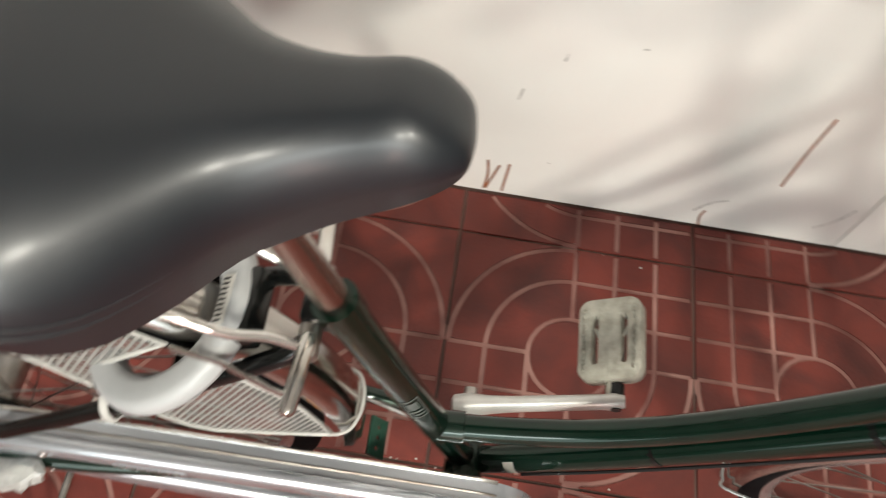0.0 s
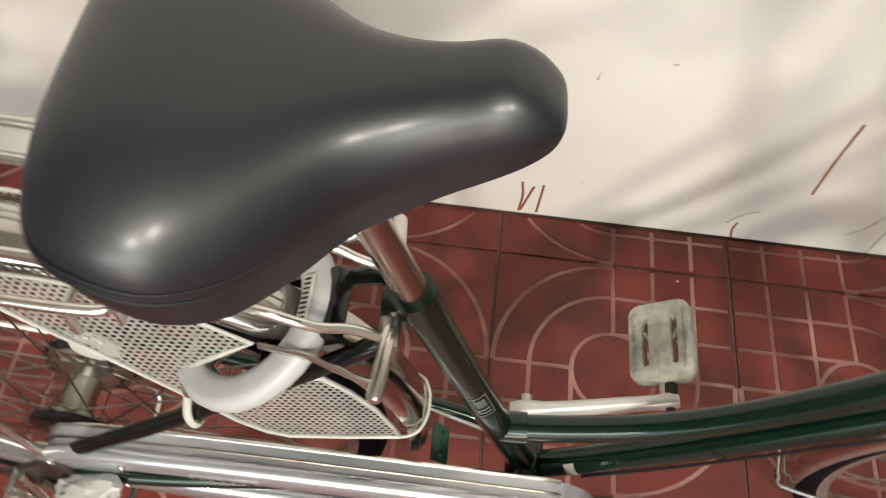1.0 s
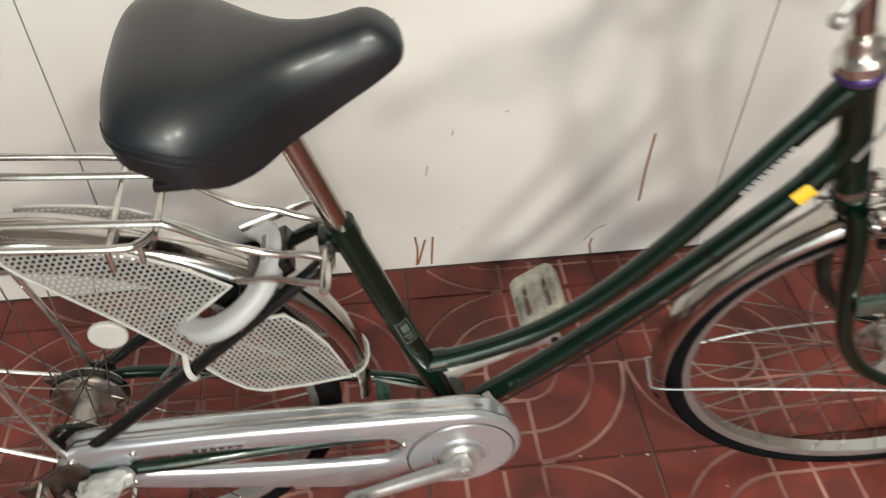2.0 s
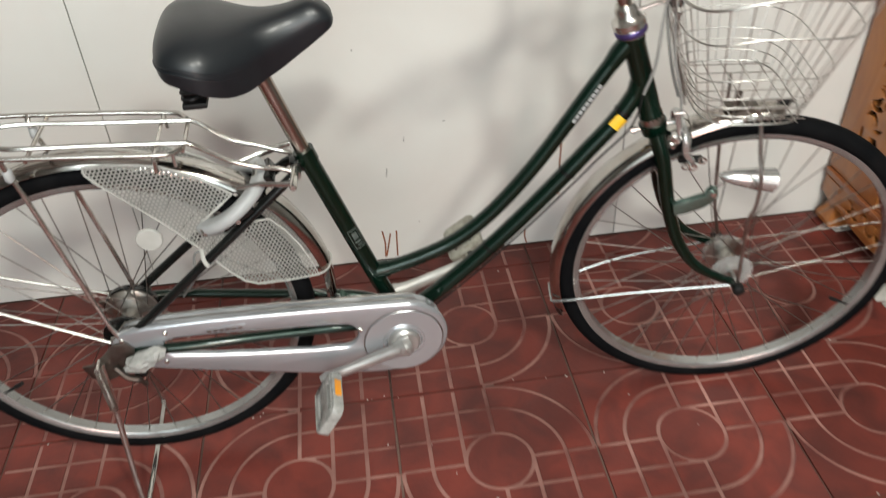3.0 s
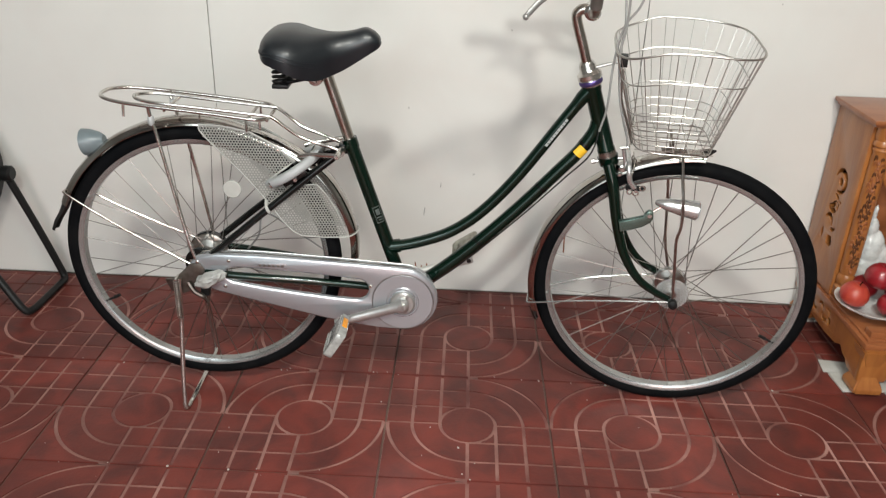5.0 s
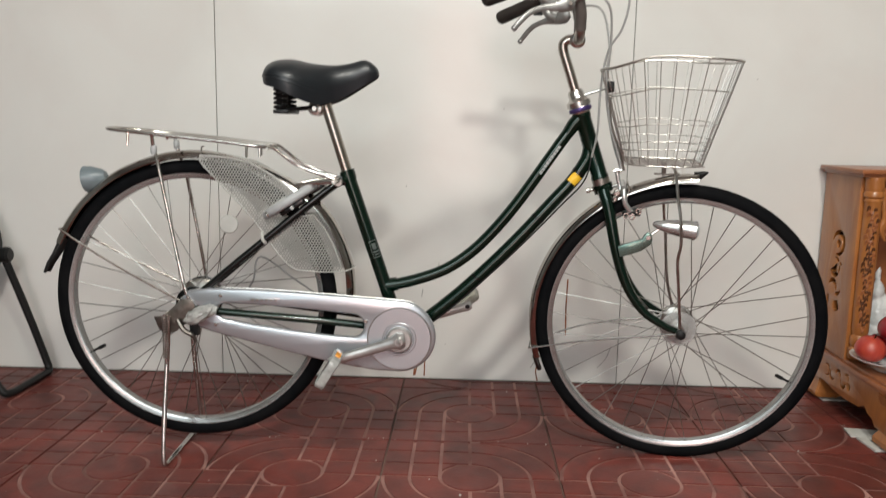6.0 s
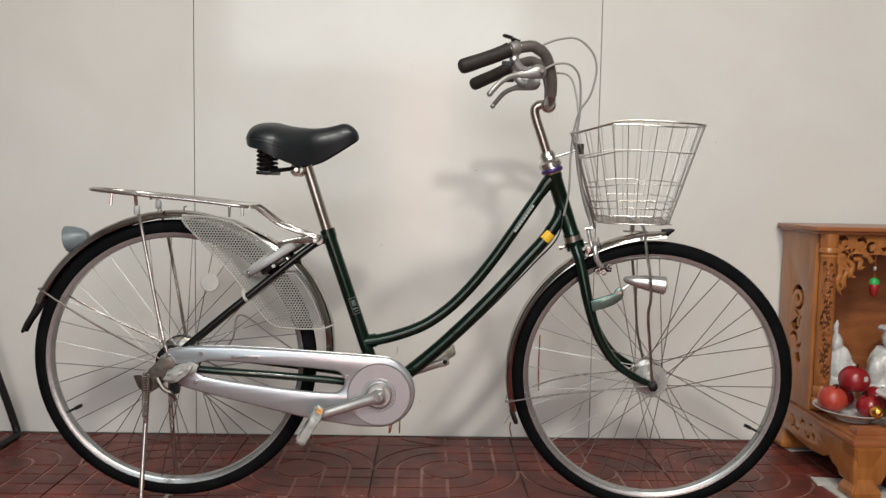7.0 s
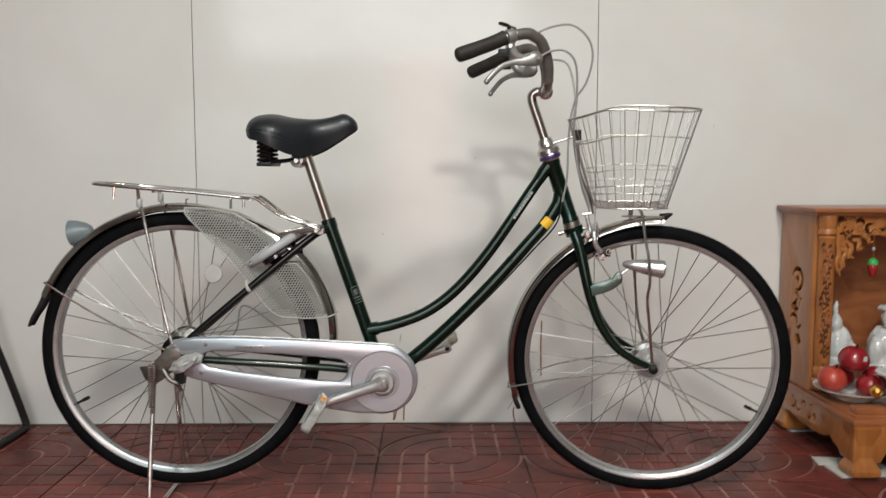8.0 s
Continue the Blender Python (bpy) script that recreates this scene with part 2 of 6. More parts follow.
def tube(bm, pts, r, seg=10, closed=False, flat=1.0):
    """Sweeps a ring along pts. r: one radius, or one per point. flat: the ring's squash along its second axis."""
    pts = [Vector(p) for p in pts]
    n = len(pts)
    rad = r if isinstance(r, (list, tuple)) else [r] * n
    tang = []
    for i in range(n):
        a = pts[(i - 1) % n] if closed or i else pts[i]
        b = pts[(i + 1) % n] if closed or i < n - 1 else pts[i]
        tang.append((b - a).normalized())
    up = Vector((0, 1, 0)) if abs(tang[0].y) < 0.9 else Vector((0, 0, 1))
    side = tang[0].cross(up).normalized()
    rings = []
    for i in range(n):
        side = (side - tang[i] * side.dot(tang[i])).normalized()
        top = tang[i].cross(side)
        rings.append([bm.verts.new(pts[i] + rad[i] * (math.cos(a) * side + math.sin(a) * top * flat))
                      for a in [2 * math.pi * k / seg for k in range(seg)]])
    for i in range(n if closed else n - 1):
        a, b = rings[i], rings[(i + 1) % n]
        for k in range(seg):
            bm.faces.new((a[k], a[(k + 1) % seg], b[(k + 1) % seg], b[k]))
    if not closed:
        bm.faces.new(rings[0][::-1])
        bm.faces.new(rings[-1])
    return bm


def rod(pts, r, seg=10, steps=0, closed=False):
    bm = bmesh.new()
    return tube(bm, smooth_line(pts, steps, closed) if steps else pts, r, seg, closed)


def lathe(profile, seg=24, m=None, bm=None):
    """Turns (radius, height) pairs round the z axis, then moves the result by m."""
    bm = bm or bmesh.new()
    m = m or Matrix.Identity(4)
    rings = []
    for r, h in profile:
        rings.append([bm.verts.new(m @ Vector((r * math.cos(a), r * math.sin(a), h))) for a in [2 * math.pi * k / seg for k in range(seg)]])
    for a, b in zip(rings, rings[1:]):
        for k in range(seg):
            bm.faces.new((a[k], a[(k + 1) % seg], b[(k + 1) % seg], b[k]))
    bm.faces.new(rings[0][::-1])
    bm.faces.new(rings[-1])
    return bm


def box(x0, y0, z0, x1, y1, z1, bevel=0.0, bm=None, m=None):
    own = bmesh.new()
    bmesh.ops.create_cube(own, size=1.0)
    for v in own.verts:
        v.co = Vector(((x0 + x1) / 2 + v.co.x * (x1 - x0), (y0 + y1) / 2 + v.co.y * (y1 - y0), (z0 + z1) / 2 + v.co.z * (z1 - z0)))
    if bevel:
        bmesh.ops.bevel(own, geom=list(own.edges), offset=bevel, segments=2, affect="EDGES", profile=0.6)
    if m:
        bmesh.ops.transform(own, matrix=m, verts=own.verts)
    if bm is None:
        return own
    tmp = bpy.data.meshes.new("tmp")
    own.to_mesh(tmp)
    own.free()
    bm.from_mesh(tmp)
    bpy.data.meshes.remove(tmp)
    return bm


def plate(outline, holes, thick, bevel=0.0, m=None, steps=0):
    """A sheet cut along an outline with holes, lying in x and y, of the given half thickness along z; m then places it."""
    cu = bpy.data.curves.new("sheet", "CURVE")
    cu.dimensions, cu.fill_mode = "2D", "BOTH"
    cu.extrude, cu.bevel_depth, cu.bevel_resolution = thick, bevel, 1
    for loop in [outline, *holes]:
        sp = cu.splines.new("POLY")
        sp.points.add(len(loop) - 1)
        for p, q in zip(sp.points, loop):
            p.co = (q[0], q[1], 0, 1)
        sp.use_cyclic_u = True
    ob = bpy.data.objects.new("sheet", cu)
    scene.collection.objects.link(ob)
    me = bpy.data.meshes.new_from_object(ob.evaluated_get(bpy.context.evaluated_depsgraph_get()))
    bm = bmesh.new()
    bm.from_mesh(me)
    bpy.data.objects.remove(ob)
    bpy.data.curves.remove(cu)
    bpy.data.meshes.remove(me)
    bmesh.ops.remove_doubles(bm, verts=bm.verts, dist=1e-5)
    if m:
        bmesh.ops.transform(bm, matrix=m, verts=bm.verts)
    return bm


def thing(name, label, category, at=(0, 0, 0), turn=0.0, group=""):
    ob = new(name)
    ob.empty_display_size = 0.05
    ob.matrix_world = pose(*at, 0, 0, turn)
    return tagged(ob, label, category, group)


UPRIGHT = Matrix(((1, 0, 0, 0), (0, 0, -1, 0), (0, 1, 0, 0), (0, 0, 0, 1)))  # x, y of a sheet become x, z; its z becomes -y

# ---- room ----
WALL_Y = 0.535
SEAMS = (-3.02, -1.793, -0.566, 0.661, 1.888, 3.115)


def build_room():
    bm = box(-3.02, WALL_Y + 0.008, -0.05, 3.12, WALL_Y + 0.12, 2.75)
    wall = tagged(part("wall_north", bm, "seam", smooth=False), "white glossy laminate panel wall with thin vertical seams", "wall", kind="structure")
    for a, b in zip(SEAMS, SEAMS[1:]):
        part("panel", box(a + 0.0012, WALL_Y, 0.002, b - 0.0012, WALL_Y + 0.007, 2.745, 0.001), "wall", wall, smooth=False)
    # unseen walls that close the room and hold back fill light
    for name, bm, label in (
            ("wall_west", box(-3.14, -3.42, -0.05, -3.02, WALL_Y + 0.12, 2.75), "plain unseen side wall, toned dark to cut fill light"),
            ("wall_east", box(3.12, -3.42, -0.05, 3.24, WALL_Y + 0.12, 2.75), "plain unseen side wall, toned dark to cut fill light")):
        tagged(part(name, bm, "plaster", smooth=False), label, "wall", kind="structure")
    bm = box(-3.02, -3.42, -0.05, -1.50, -3.30, 2.75)
    box(0.95, -3.42, -0.05, 3.12, -3.30, 2.75, bm=bm)
    box(-1.50, -3.42, 2.35, 0.95, -3.30, 2.75, bm=bm)
    tagged(part("wall_south", bm, "plaster", smooth=False), "plain unseen wall with a wide open doorway, toned dark to cut fill light", "wall", kind="structure")
    # unseen backdrop that glows, to show up in the wall's gloss
    back = tagged(part("backdrop_street", box(-4.0, -7.02, -0.05, 4.0, -7.0, 3.4), "street", smooth=False), "pale unseen house front across the street, glowing in place of sunlight", "backdrop", kind="structure")
    part("pink_front", box(-0.34, -6.99, 0.0, 0.42, -6.96, 2.25), "street_pink", back, "pink unseen house front, glowing in place of sunlight", smooth=False)
    tagged(part("ground", box(-4.0, -7.0, -0.08, 4.0, -3.42, -0.055), "grout", smooth=False), "dark paved ground outside the doorway", "ground", kind="structure")
    tagged(part("ceiling", box(-3.14, -3.42, 2.755, 3.24, WALL_Y + 0.12, 2.86), "ceiling", smooth=False), "plain unseen ceiling, toned grey to cut fill light", "ceiling", kind="structure")
    # marks on the wall, a few hairs proud of it
    y = WALL_Y - 0.0006
    marks = (("rust_scratch", "rust", ((0.034, 0.010), (0.036, 0.055), (0.031, 0.095)), 0.0024),
             ("rust_scratch", "rust", ((0.037, 0.012), (0.052, 0.085)), 0.0024),
             ("rust_scratch", "rust", ((0.066, 0.010), (0.068, 0.092)), 0.0024),
             ("rust_scratch", "rust", ((0.499, 0.152), (0.497, 0.24), (0.499, 0.327)), 0.0024),
             ("scuff_mark", "smudge", ((0.395, 0.045), (0.415, 0.075), (0.44, 0.09)), 0.0018),
             ("rust_scratch", "rust", ((0.418, 0.004), (0.412, 0.03), (0.414, 0.05)), 0.0022),
             ("scuff_mark", "smudge", ((0.055, 0.26), (0.058, 0.285)), 0.002),
             ("scuff_mark", "smudge", ((0.60, 0.05), (0.625, 0.08), (0.64, 0.12)), 0.002),
             ("speck", "smudge", ((0.003, 0.597), (0.004, 0.602)), 0.002),
             ("speck", "smudge", ((0.289, 0.832), (0.290, 0.835)), 0.002),
             ("speck", "smudge", ((0.128, 0.112), (0.131, 0.114)), 0.002),
             ("speck", "smudge", ((0.104, 0.355), (0.106, 0.37)), 0.0018),
             ("speck", "smudge", ((0.20, 0.40), (0.207, 0.402)), 0.0018),
             ("speck", "smudge", ((1.02, 0.93), (1.023, 0.932)), 0.002))
    for name, mt, pts, r in marks:
        bm = bmesh.new()
        tube(bm, smooth_line([(x, y, z) for x, z in pts], 4), r, 5, flat=1.0)
        for v in bm.verts:
            v.co.y = y + (v.co.y - y) * 0.3
        part(name, bm, mt, wall)


build_room()
TILE, X0, Y0 = 0.4042, 0.0055, 0.044


def grooved_top(bm, lo, hi, h, lines, half, depth):
    """The tile's top sheet: flat between the lines, sunk by depth along them, with sloping groove walls."""
    verts = [Vector(p) for p in ((-h, lo), (h, lo), (h, hi), (-h, hi))]
    faces = [[0, 1, 2, 3]]
    for pts in lines:
        left, right = [], []
        for i, p in enumerate(pts):
            u, v = Vector(pts[max(i - 1, 0)]), Vector(pts[min(i + 1, len(pts) - 1)])
            d = (v - u).normalized()
            nrm = Vector((-d.y, d.x))
            left.append(Vector(p) + nrm * half)
            right.append(Vector(p) - nrm * half)
        for i in range(len(pts) - 1):
            k = len(verts)
            verts += [left[i], right[i], right[i + 1], left[i + 1]]
            faces.append([k, k + 1, k + 2, k + 3])
    vs, es, fs, _, _, owners = geometry.delaunay_2d_cdt(verts, [], faces, 1, 1e-6)
    sunk = [any(k > 0 for k in o) for o in owners]
    top, low, count = {}, {}, {}
    for f, is_low in zip(fs, sunk):
        table, z = (low, -depth) if is_low else (top, 0.0)
        ring = []
        for i in f:
            if i not in table:
                table[i] = bm.verts.new((vs[i].x, vs[i].y, z))
            ring.append(table[i])
        bm.faces.new(ring).material_index = 1 if is_low else 0
        for p, q in zip(f, list(f[1:]) + [f[0]]):
            count.setdefault((min(p, q), max(p, q)), []).append((is_low, p, q))
    for owners_here in count.values():
        if len(owners_here) == 2 and owners_here[0][0] != owners_here[1][0]:
            _, p, q = [o for o in owners_here if not o[0]][0]
            bm.faces.new((top[q], top[p], low[p], low[q])).material_index = 0


def tile_mesh(name, mirrored, y_top=None):
    """A square pressed tile: a disc, two arcs in opposite corners and a grid of straight lines in the other two."""
    h = TILE / 2 - 0.0021
    lo = -h
    hi = h if y_top is None else y_top
    bm = box(-h, lo, -0.012, h, hi, -0.0035)
    s = 0.0685
    arc = lambda r, a0, a1, n: [(r * math.cos(radians(a0 + (a1 - a0) * k / n)), r * math.sin(radians(a0 + (a1 - a0) * k / n))) for k in range(n + 1)]
    lines = [arc(s, 0, 180, 14), arc(s, 180, 360, 14)]
    e = h - 0.003
    for r in (2 * s, e):
        lines += [arc(r, 90, 180, 14), arc(r, 270, 360, 14)]
    for q in (0.0, s, 2 * s):
        lo_q = s if q == 0 else 0
        lines += [[(q, lo_q), (q, e)], [(lo_q, q), (e, q)], [(-q, -lo_q), (-q, -e)], [(-lo_q, -q), (-e, -q)]]
    if y_top is not None:
        cut = []
        for ln in lines:
            run = []
            for p in ln:
                if p[1] < hi - 0.002:
                    run.append(p)
                else:
                    if len(run) > 1:
                        cut.append(run)
                    run = []
            if len(run) > 1:
                cut.append(run)
            if len(ln) == 2 and ln[0][0] == ln[1][0] and min(ln[0][1], ln[1][1]) < hi - 0.01 and len(run) < 2:
                cut.append([(ln[0][0], min(ln[0][1], ln[1][1])), (ln[0][0], hi - 0.003)])
        lines = cut
    if mirrored:
        lines = [[(-x, y) for x, y in ln] for ln in lines]
    grooved_top(bm, lo + 0.0008, hi - 0.0008, h - 0.0008, lines, 0.0041, 0.0024)
    rim = [e for e in bm.edges if e.is_boundary]
    skirt = bmesh.ops.extrude_edge_only(bm, edges=rim)["geom"]
    for v in skirt:
        if isinstance(v, bmesh.types.BMVert):
            v.co.x += math.copysign(0.0008, v.co.x) if abs(v.co.x) > h - 0.0012 else 0
            v.co.y += -0.0008 if v.co.y < lo + 0.0012 else (0.0008 if v.co.y > hi - 0.0012 else 0)
            v.co.z = -0.0036
    me = bpy.data.meshes.new(name)
    bm.to_mesh(me)
    bm.free()
    me.materials.append(M["tile"])
    me.materials.append(M["groove"])
    return me


def build_floor():
    bm = box(-3.02, -3.42, -0.06, 3.12, WALL_Y + 0.01, -0.0039)
    floor = tagged(part("floor", bm, "grout", smooth=False), "dark red patterned square floor tiles with worn pale lines", "floor", kind="structure")
    kinds = [tile_mesh("tile", False), tile_mesh("tile", True)]
    cut_top = -TILE / 2 + (WALL_Y - (Y0 + TILE)) - 0.004
    cuts = [tile_mesh("cut_tile", False, cut_top), tile_mesh("cut_tile", True, cut_top)]
    for i in range(-7, 8):
        for j in range(-8, 2):
            x, y = X0 + (i + 0.5) * TILE, Y0 + (j + 0.5) * TILE
            odd = (i + j) % 2
            me = (cuts if j == 1 else kinds)[odd]
            t = new("tile" if j < 1 else "cut_tile", me)
            t.parent = floor
            t.location = (x, y, random.uniform(-0.0005, 0.0004))
            t.rotation_euler = (random.uniform(-0.001, 0.001), random.uniform(-0.001, 0.001), random.uniform(-0.002, 0.002))


def build_crumbs():
    """Pale grit and chips of grout lying on the tiles, most of it along the joints."""
    rng = random.Random(11)
    bm = bmesh.new()
    for k in range(120):
        x, y = rng.uniform(-0.9, 1.5), rng.uniform(-1.2, 0.5)
        if k % 3:
            y = Y0 + round((y - Y0) / TILE) * TILE + rng.gauss(0, 0.006)
        r = rng.uniform(0.0008, 0.0034) * (1.0 if k < 40 else 0.7)
        q = bmesh.ops.create_icosphere(bm, subdivisions=1, radius=r, matrix=Matrix.Translation((x, y, r * 0.45 + 0.0004)))
        for v in q["verts"]:
            v.co.z = 0.0004 + max(0.0, (v.co.z - 0.0004)) * 0.6
            v.co.x += rng.uniform(-0.3, 0.3) * r
            v.co.y += rng.uniform(-0.3, 0.3) * r
    tagged(part("floor_crumbs", bm, "paper", smooth=False), "pale crumbs of grit scattered on the floor tiles", "grit", kind="stuff")


build_crumbs()

# ---- bicycle ----
RW = Vector((-0.449, 0, 0.362))
FW = Vector((0.688, 0, 0.331))
HEAD_LOW, HEAD_TOP = Vector((0.493, 0, 0.667)), Vector((0.442, 0, 0.818))
AXIS = (HEAD_TOP - HEAD_LOW).normalized()
STEER = Matrix.Translation(HEAD_LOW) @ Matrix.Rotation(radians(-9.6), 4, AXIS) @ Matrix.Translation(-HEAD_LOW)
BB = Vector((0.037, 0, 0.298))
TYRE_R = 0.333


def steered(bm):
    bmesh.ops.transform(bm, matrix=STEER, verts=bm.verts)
    return bm


def wheel(bike, centre, name, hub_r, flange, fix, spin, valve):
    ident = lambda b: b
    fix = fix or ident
    around = Matrix.Translation(centre) @ Matrix.Rotation(radians(90), 4, "X")
    prof_rim = ((0.2905, -0.010), (0.2905, 0.010), (0.296, 0.0135), (0.308, 0.0138), (0.308, -0.0138), (0.296, -0.0135))

    def ring(prof, seg=96):
        bm = bmesh.new()
        rings = [[bm.verts.new(around @ Vector((r * math.cos(a), r * math.sin(a), h))) for r, h in prof] for a in [2 * math.pi * k / seg for k in range(seg)]]
        n = len(prof)
        for a, b in zip(rings, rings[1:] + rings[:1]):
            for k in range(n):
                bm.faces.new((a[k], a[(k + 1) % n], b[(k + 1) % n], b[k]))
        return bm

    rim = part(name, fix(ring(prof_rim)), "alloy", bike, "spoked bicycle wheel with an alloy rim")
    tp = [(TYRE_R - 0.0185 + 0.0185 * math.cos(a), 0.0178 * math.sin(a)) for a in [2 * math.pi * k / 14 for k in range(14)]]
    part("tyre", fix(ring(tp)), "rubber", rim, "black rubber tyre")
    w = flange
    hub = [(0.004, -w - 0.034), (0.006, -w - 0.033), (0.006, -w - 0.012), (0.012, -w - 0.010), (hub_r, -w - 0.003), (hub_r, -w + 0.002), (hub_r * 0.55, -w + 0.008),
           (hub_r * 0.5, w - 0.008), (hub_r, w - 0.002), (hub_r, w + 0.003), (0.012, w + 0.010), (0.006, w + 0.012), (0.006, w + 0.033), (0.004, w + 0.034)]
    part("hub", fix(lathe(hub, 24, around)), "steel", rim, "dull steel wheel hub")
    for k in range(36):
        side = 1 if k % 2 else -1
        lean = 58 if (k // 2) % 2 else -58
        a = radians(k * 10 + spin)
        b = a + radians(lean)
        p = around @ Vector(((hub_r - 0.003) * math.cos(b), (hub_r - 0.003) * math.sin(b), side * w))
        q = around @ Vector((0.2925 * math.cos(a), 0.2925 * math.sin(a), side * 0.003))
        part("spoke", fix(rod([p, q], 0.0011, 5)), "spoke", rim)
    a = radians(valve)
    p, q = [around @ Vector((r * math.cos(a), r * math.sin(a), 0)) for r in (0.288, 0.255)]
    part("valve", fix(rod([p, p.lerp(q, 0.45), p.lerp(q, 0.5), q], [0.003, 0.003, 0.0045, 0.004], 8)), "plastic", rim, "black valve cap")
    return rim


def arc_sheet(centre, radius, a0, a1, half, drop, n=40, thick=0.0016):
    """A mudguard: a curved strip round centre from angle a0 to a1 in degrees, with edges turned down; radius(a) is its reach."""
    bm = bmesh.new()
    prof = [(-half, -drop), (-half * 0.92, -drop * 0.5), (-half * 0.6, -drop * 0.1), (0, 0), (half * 0.6, -drop * 0.1), (half * 0.92, -drop * 0.5), (half, -drop)]
    prof = prof + [(y * 0.95, d - thick) for y, d in prof[::-1]]
    rings = []
    for k in range(n + 1):
        a = radians(a0 + (a1 - a0) * k / n)
        r = radius(a0 + (a1 - a0) * k / n)
        rings.append([bm.verts.new(centre + Vector(((r + d) * math.cos(a), y, (r + d) * math.sin(a)))) for y, d in prof])
    m = len(prof)
    for a, b in zip(rings, rings[1:]):
        for k in range(m):
            bm.faces.new((a[k], a[(k + 1) % m], b[(k + 1) % m], b[k]))
    bm.faces.new(rings[0])
    bm.faces.new(rings[-1][::-1])
    return bm


def polar(c, r, a, y=0.0):
    return (c.x + r * math.cos(radians(a)), y, c.z + r * math.sin(radians(a)))


def build_frame(bike):
    st_top = Vector((-0.091, 0, 0.667))
    part("seat_tube", rod([st_top, (0.004, 0, 0.389), BB], 0.0158, 16), "green", bike, "dark green enamelled frame tube")
    part("clamp_collar", rod([st_top + Vector((0.004, 0, -0.012)), st_top + Vector((-0.003, 0, 0.010))], 0.0178, 16), "green", bike)
    tt = smooth_line([(0.008, 0, 0.408), (0.07, 0, 0.423), (0.138, 0, 0.449), (0.196, 0, 0.489), (0.247, 0, 0.540), (0.297, 0, 0.602), (0.341, 0, 0.665), (0.387, 0, 0.734), (0.434, 0, 0.802)], 4)
    part("top_tube", rod(tt, 0.0136, 16), "green", bike, "dark green curved upper tube")
    dt = smooth_line([(0.045, 0, 0.291), (0.112, 0, 0.341), (0.18, 0, 0.399), (0.248, 0, 0.464), (0.316, 0, 0.535), (0.384, 0, 0.612), (0.432, 0, 0.668), (0.464, 0, 0.722), (0.468, 0, 0.745)], 4)
    part("down_tube", rod(dt, 0.0156, 16), "green", bike, "dark green curved lower tube")
    part("head_tube", rod([HEAD_LOW, HEAD_LOW.lerp(HEAD_TOP, 0.06), HEAD_LOW.lerp(HEAD_TOP, 0.08), HEAD_LOW.lerp(HEAD_TOP, 0.92), HEAD_LOW.lerp(HEAD_TOP, 0.94), HEAD_TOP], [0.0205, 0.0205, 0.0188, 0.0188, 0.0205, 0.0205], 18), "green", bike)
    part("upper_head_lug", rod([(0.412, 0, 0.770), (0.424, 0, 0.789), (0.440, 0, 0.808)], [0.0140, 0.0158, 0.0175], 14), "green", bike)
    part("lower_head_lug", rod(smooth_line([(0.448, 0, 0.692), (0.460, 0, 0.715), (0.464, 0, 0.742), (0.460, 0, 0.770)], 3), [0.0150, 0.0152, 0.0155, 0.0158, 0.0158, 0.0158, 0.015, 0.014, 0.012, 0.010], 14), "green", bike)
    part("lug", rod([(-0.001, 0, 0.408), (0.026, 0, 0.412)], 0.0165, 14), "green", bike)
    bm = lathe([(0.020, -0.036), (0.022, -0.033), (0.022, 0.033), (0.020, 0.036)], 20, Matrix.Translation(BB) @ Matrix.Rotation(radians(90), 4, "X"))
    part("bottom_bracket", bm, "green", bike)
    for s in (-1, 1):
        part("seat_stay", rod(smooth_line([(-0.108, 0.022 * s, 0.649), (-0.143, 0.036 * s, 0.626), (-0.305, 0.057 * s, 0.493), (-0.443, 0.066 * s, 0.376)], 5), 0.0082, 10), "black", bike, "black seat stay")
        part("chain_stay", rod(smooth_line([(0.02, 0.03 * s, 0.304), (-0.05, 0.045 * s, 0.321), (-0.20, 0.058 * s, 0.337), (-0.37, 0.074 * s, 0.353), (-0.442, 0.068 * s, 0.362)], 5), 0.0092, 10), "green", bike, "dark green chain stay")
        part("dropout", box(-0.469, 0.060 * s - 0.003, 0.340, -0.422, 0.060 * s + 0.003, 0.382, 0.002), "steel", bike)
    part("bridge_plate", plate([(-0.020, -0.012), (0.020, -0.012), (0.020, 0.012), (-0.020, 0.012)], [[(x + 0.0035 * math.cos(a), 0.0035 * math.sin(a)) for a in [k * math.pi / 5 for k in range(10)]] for x in (-0.011, 0.0, 0.011)], 0.0015, 0.0005,
         Matrix.Translation((-0.060, -0.006, 0.352)) @ Matrix.Rotation(radians(50), 4, "Y") @ Matrix.Rotation(radians(90), 4, "Z")), "green_dull", bike, "green mudguard bridge plate with holes")
    part("stay_clamp", rod([(-0.109, -0.036, 0.651), (-0.109, 0.036, 0.651)], 0.0085, 12), "steel", bike, "dull steel clamp bolt")
    bm = box(-0.118, -0.012, 0.642, -0.08, 0.012, 0.664, 0.004)
    part("stay_bridge", bm, "black", bike)
    # stickers on the tubes
    d = (dt[26] - dt[24]).normalized()

    def wrap_patch(p, q, r, a0, a1, name, mt, label):
        p, q = Vector(p), Vector(q)
        t = (q - p).normalized()
        side = Vector((0, -1, 0))
        up = t.cross(side)
        bm = bmesh.new()
        rows = []
        for u in (p, q):
            rows.append([bm.verts.new(u + r * (math.cos(a) * side + math.sin(a) * up)) for a in [radians(a0 + (a1 - a0) * k / 8) for k in range(9)]])
        for k in range(8):
            bm.faces.new((rows[0][k], rows[0][k + 1], rows[1][k + 1], rows[1][k]))
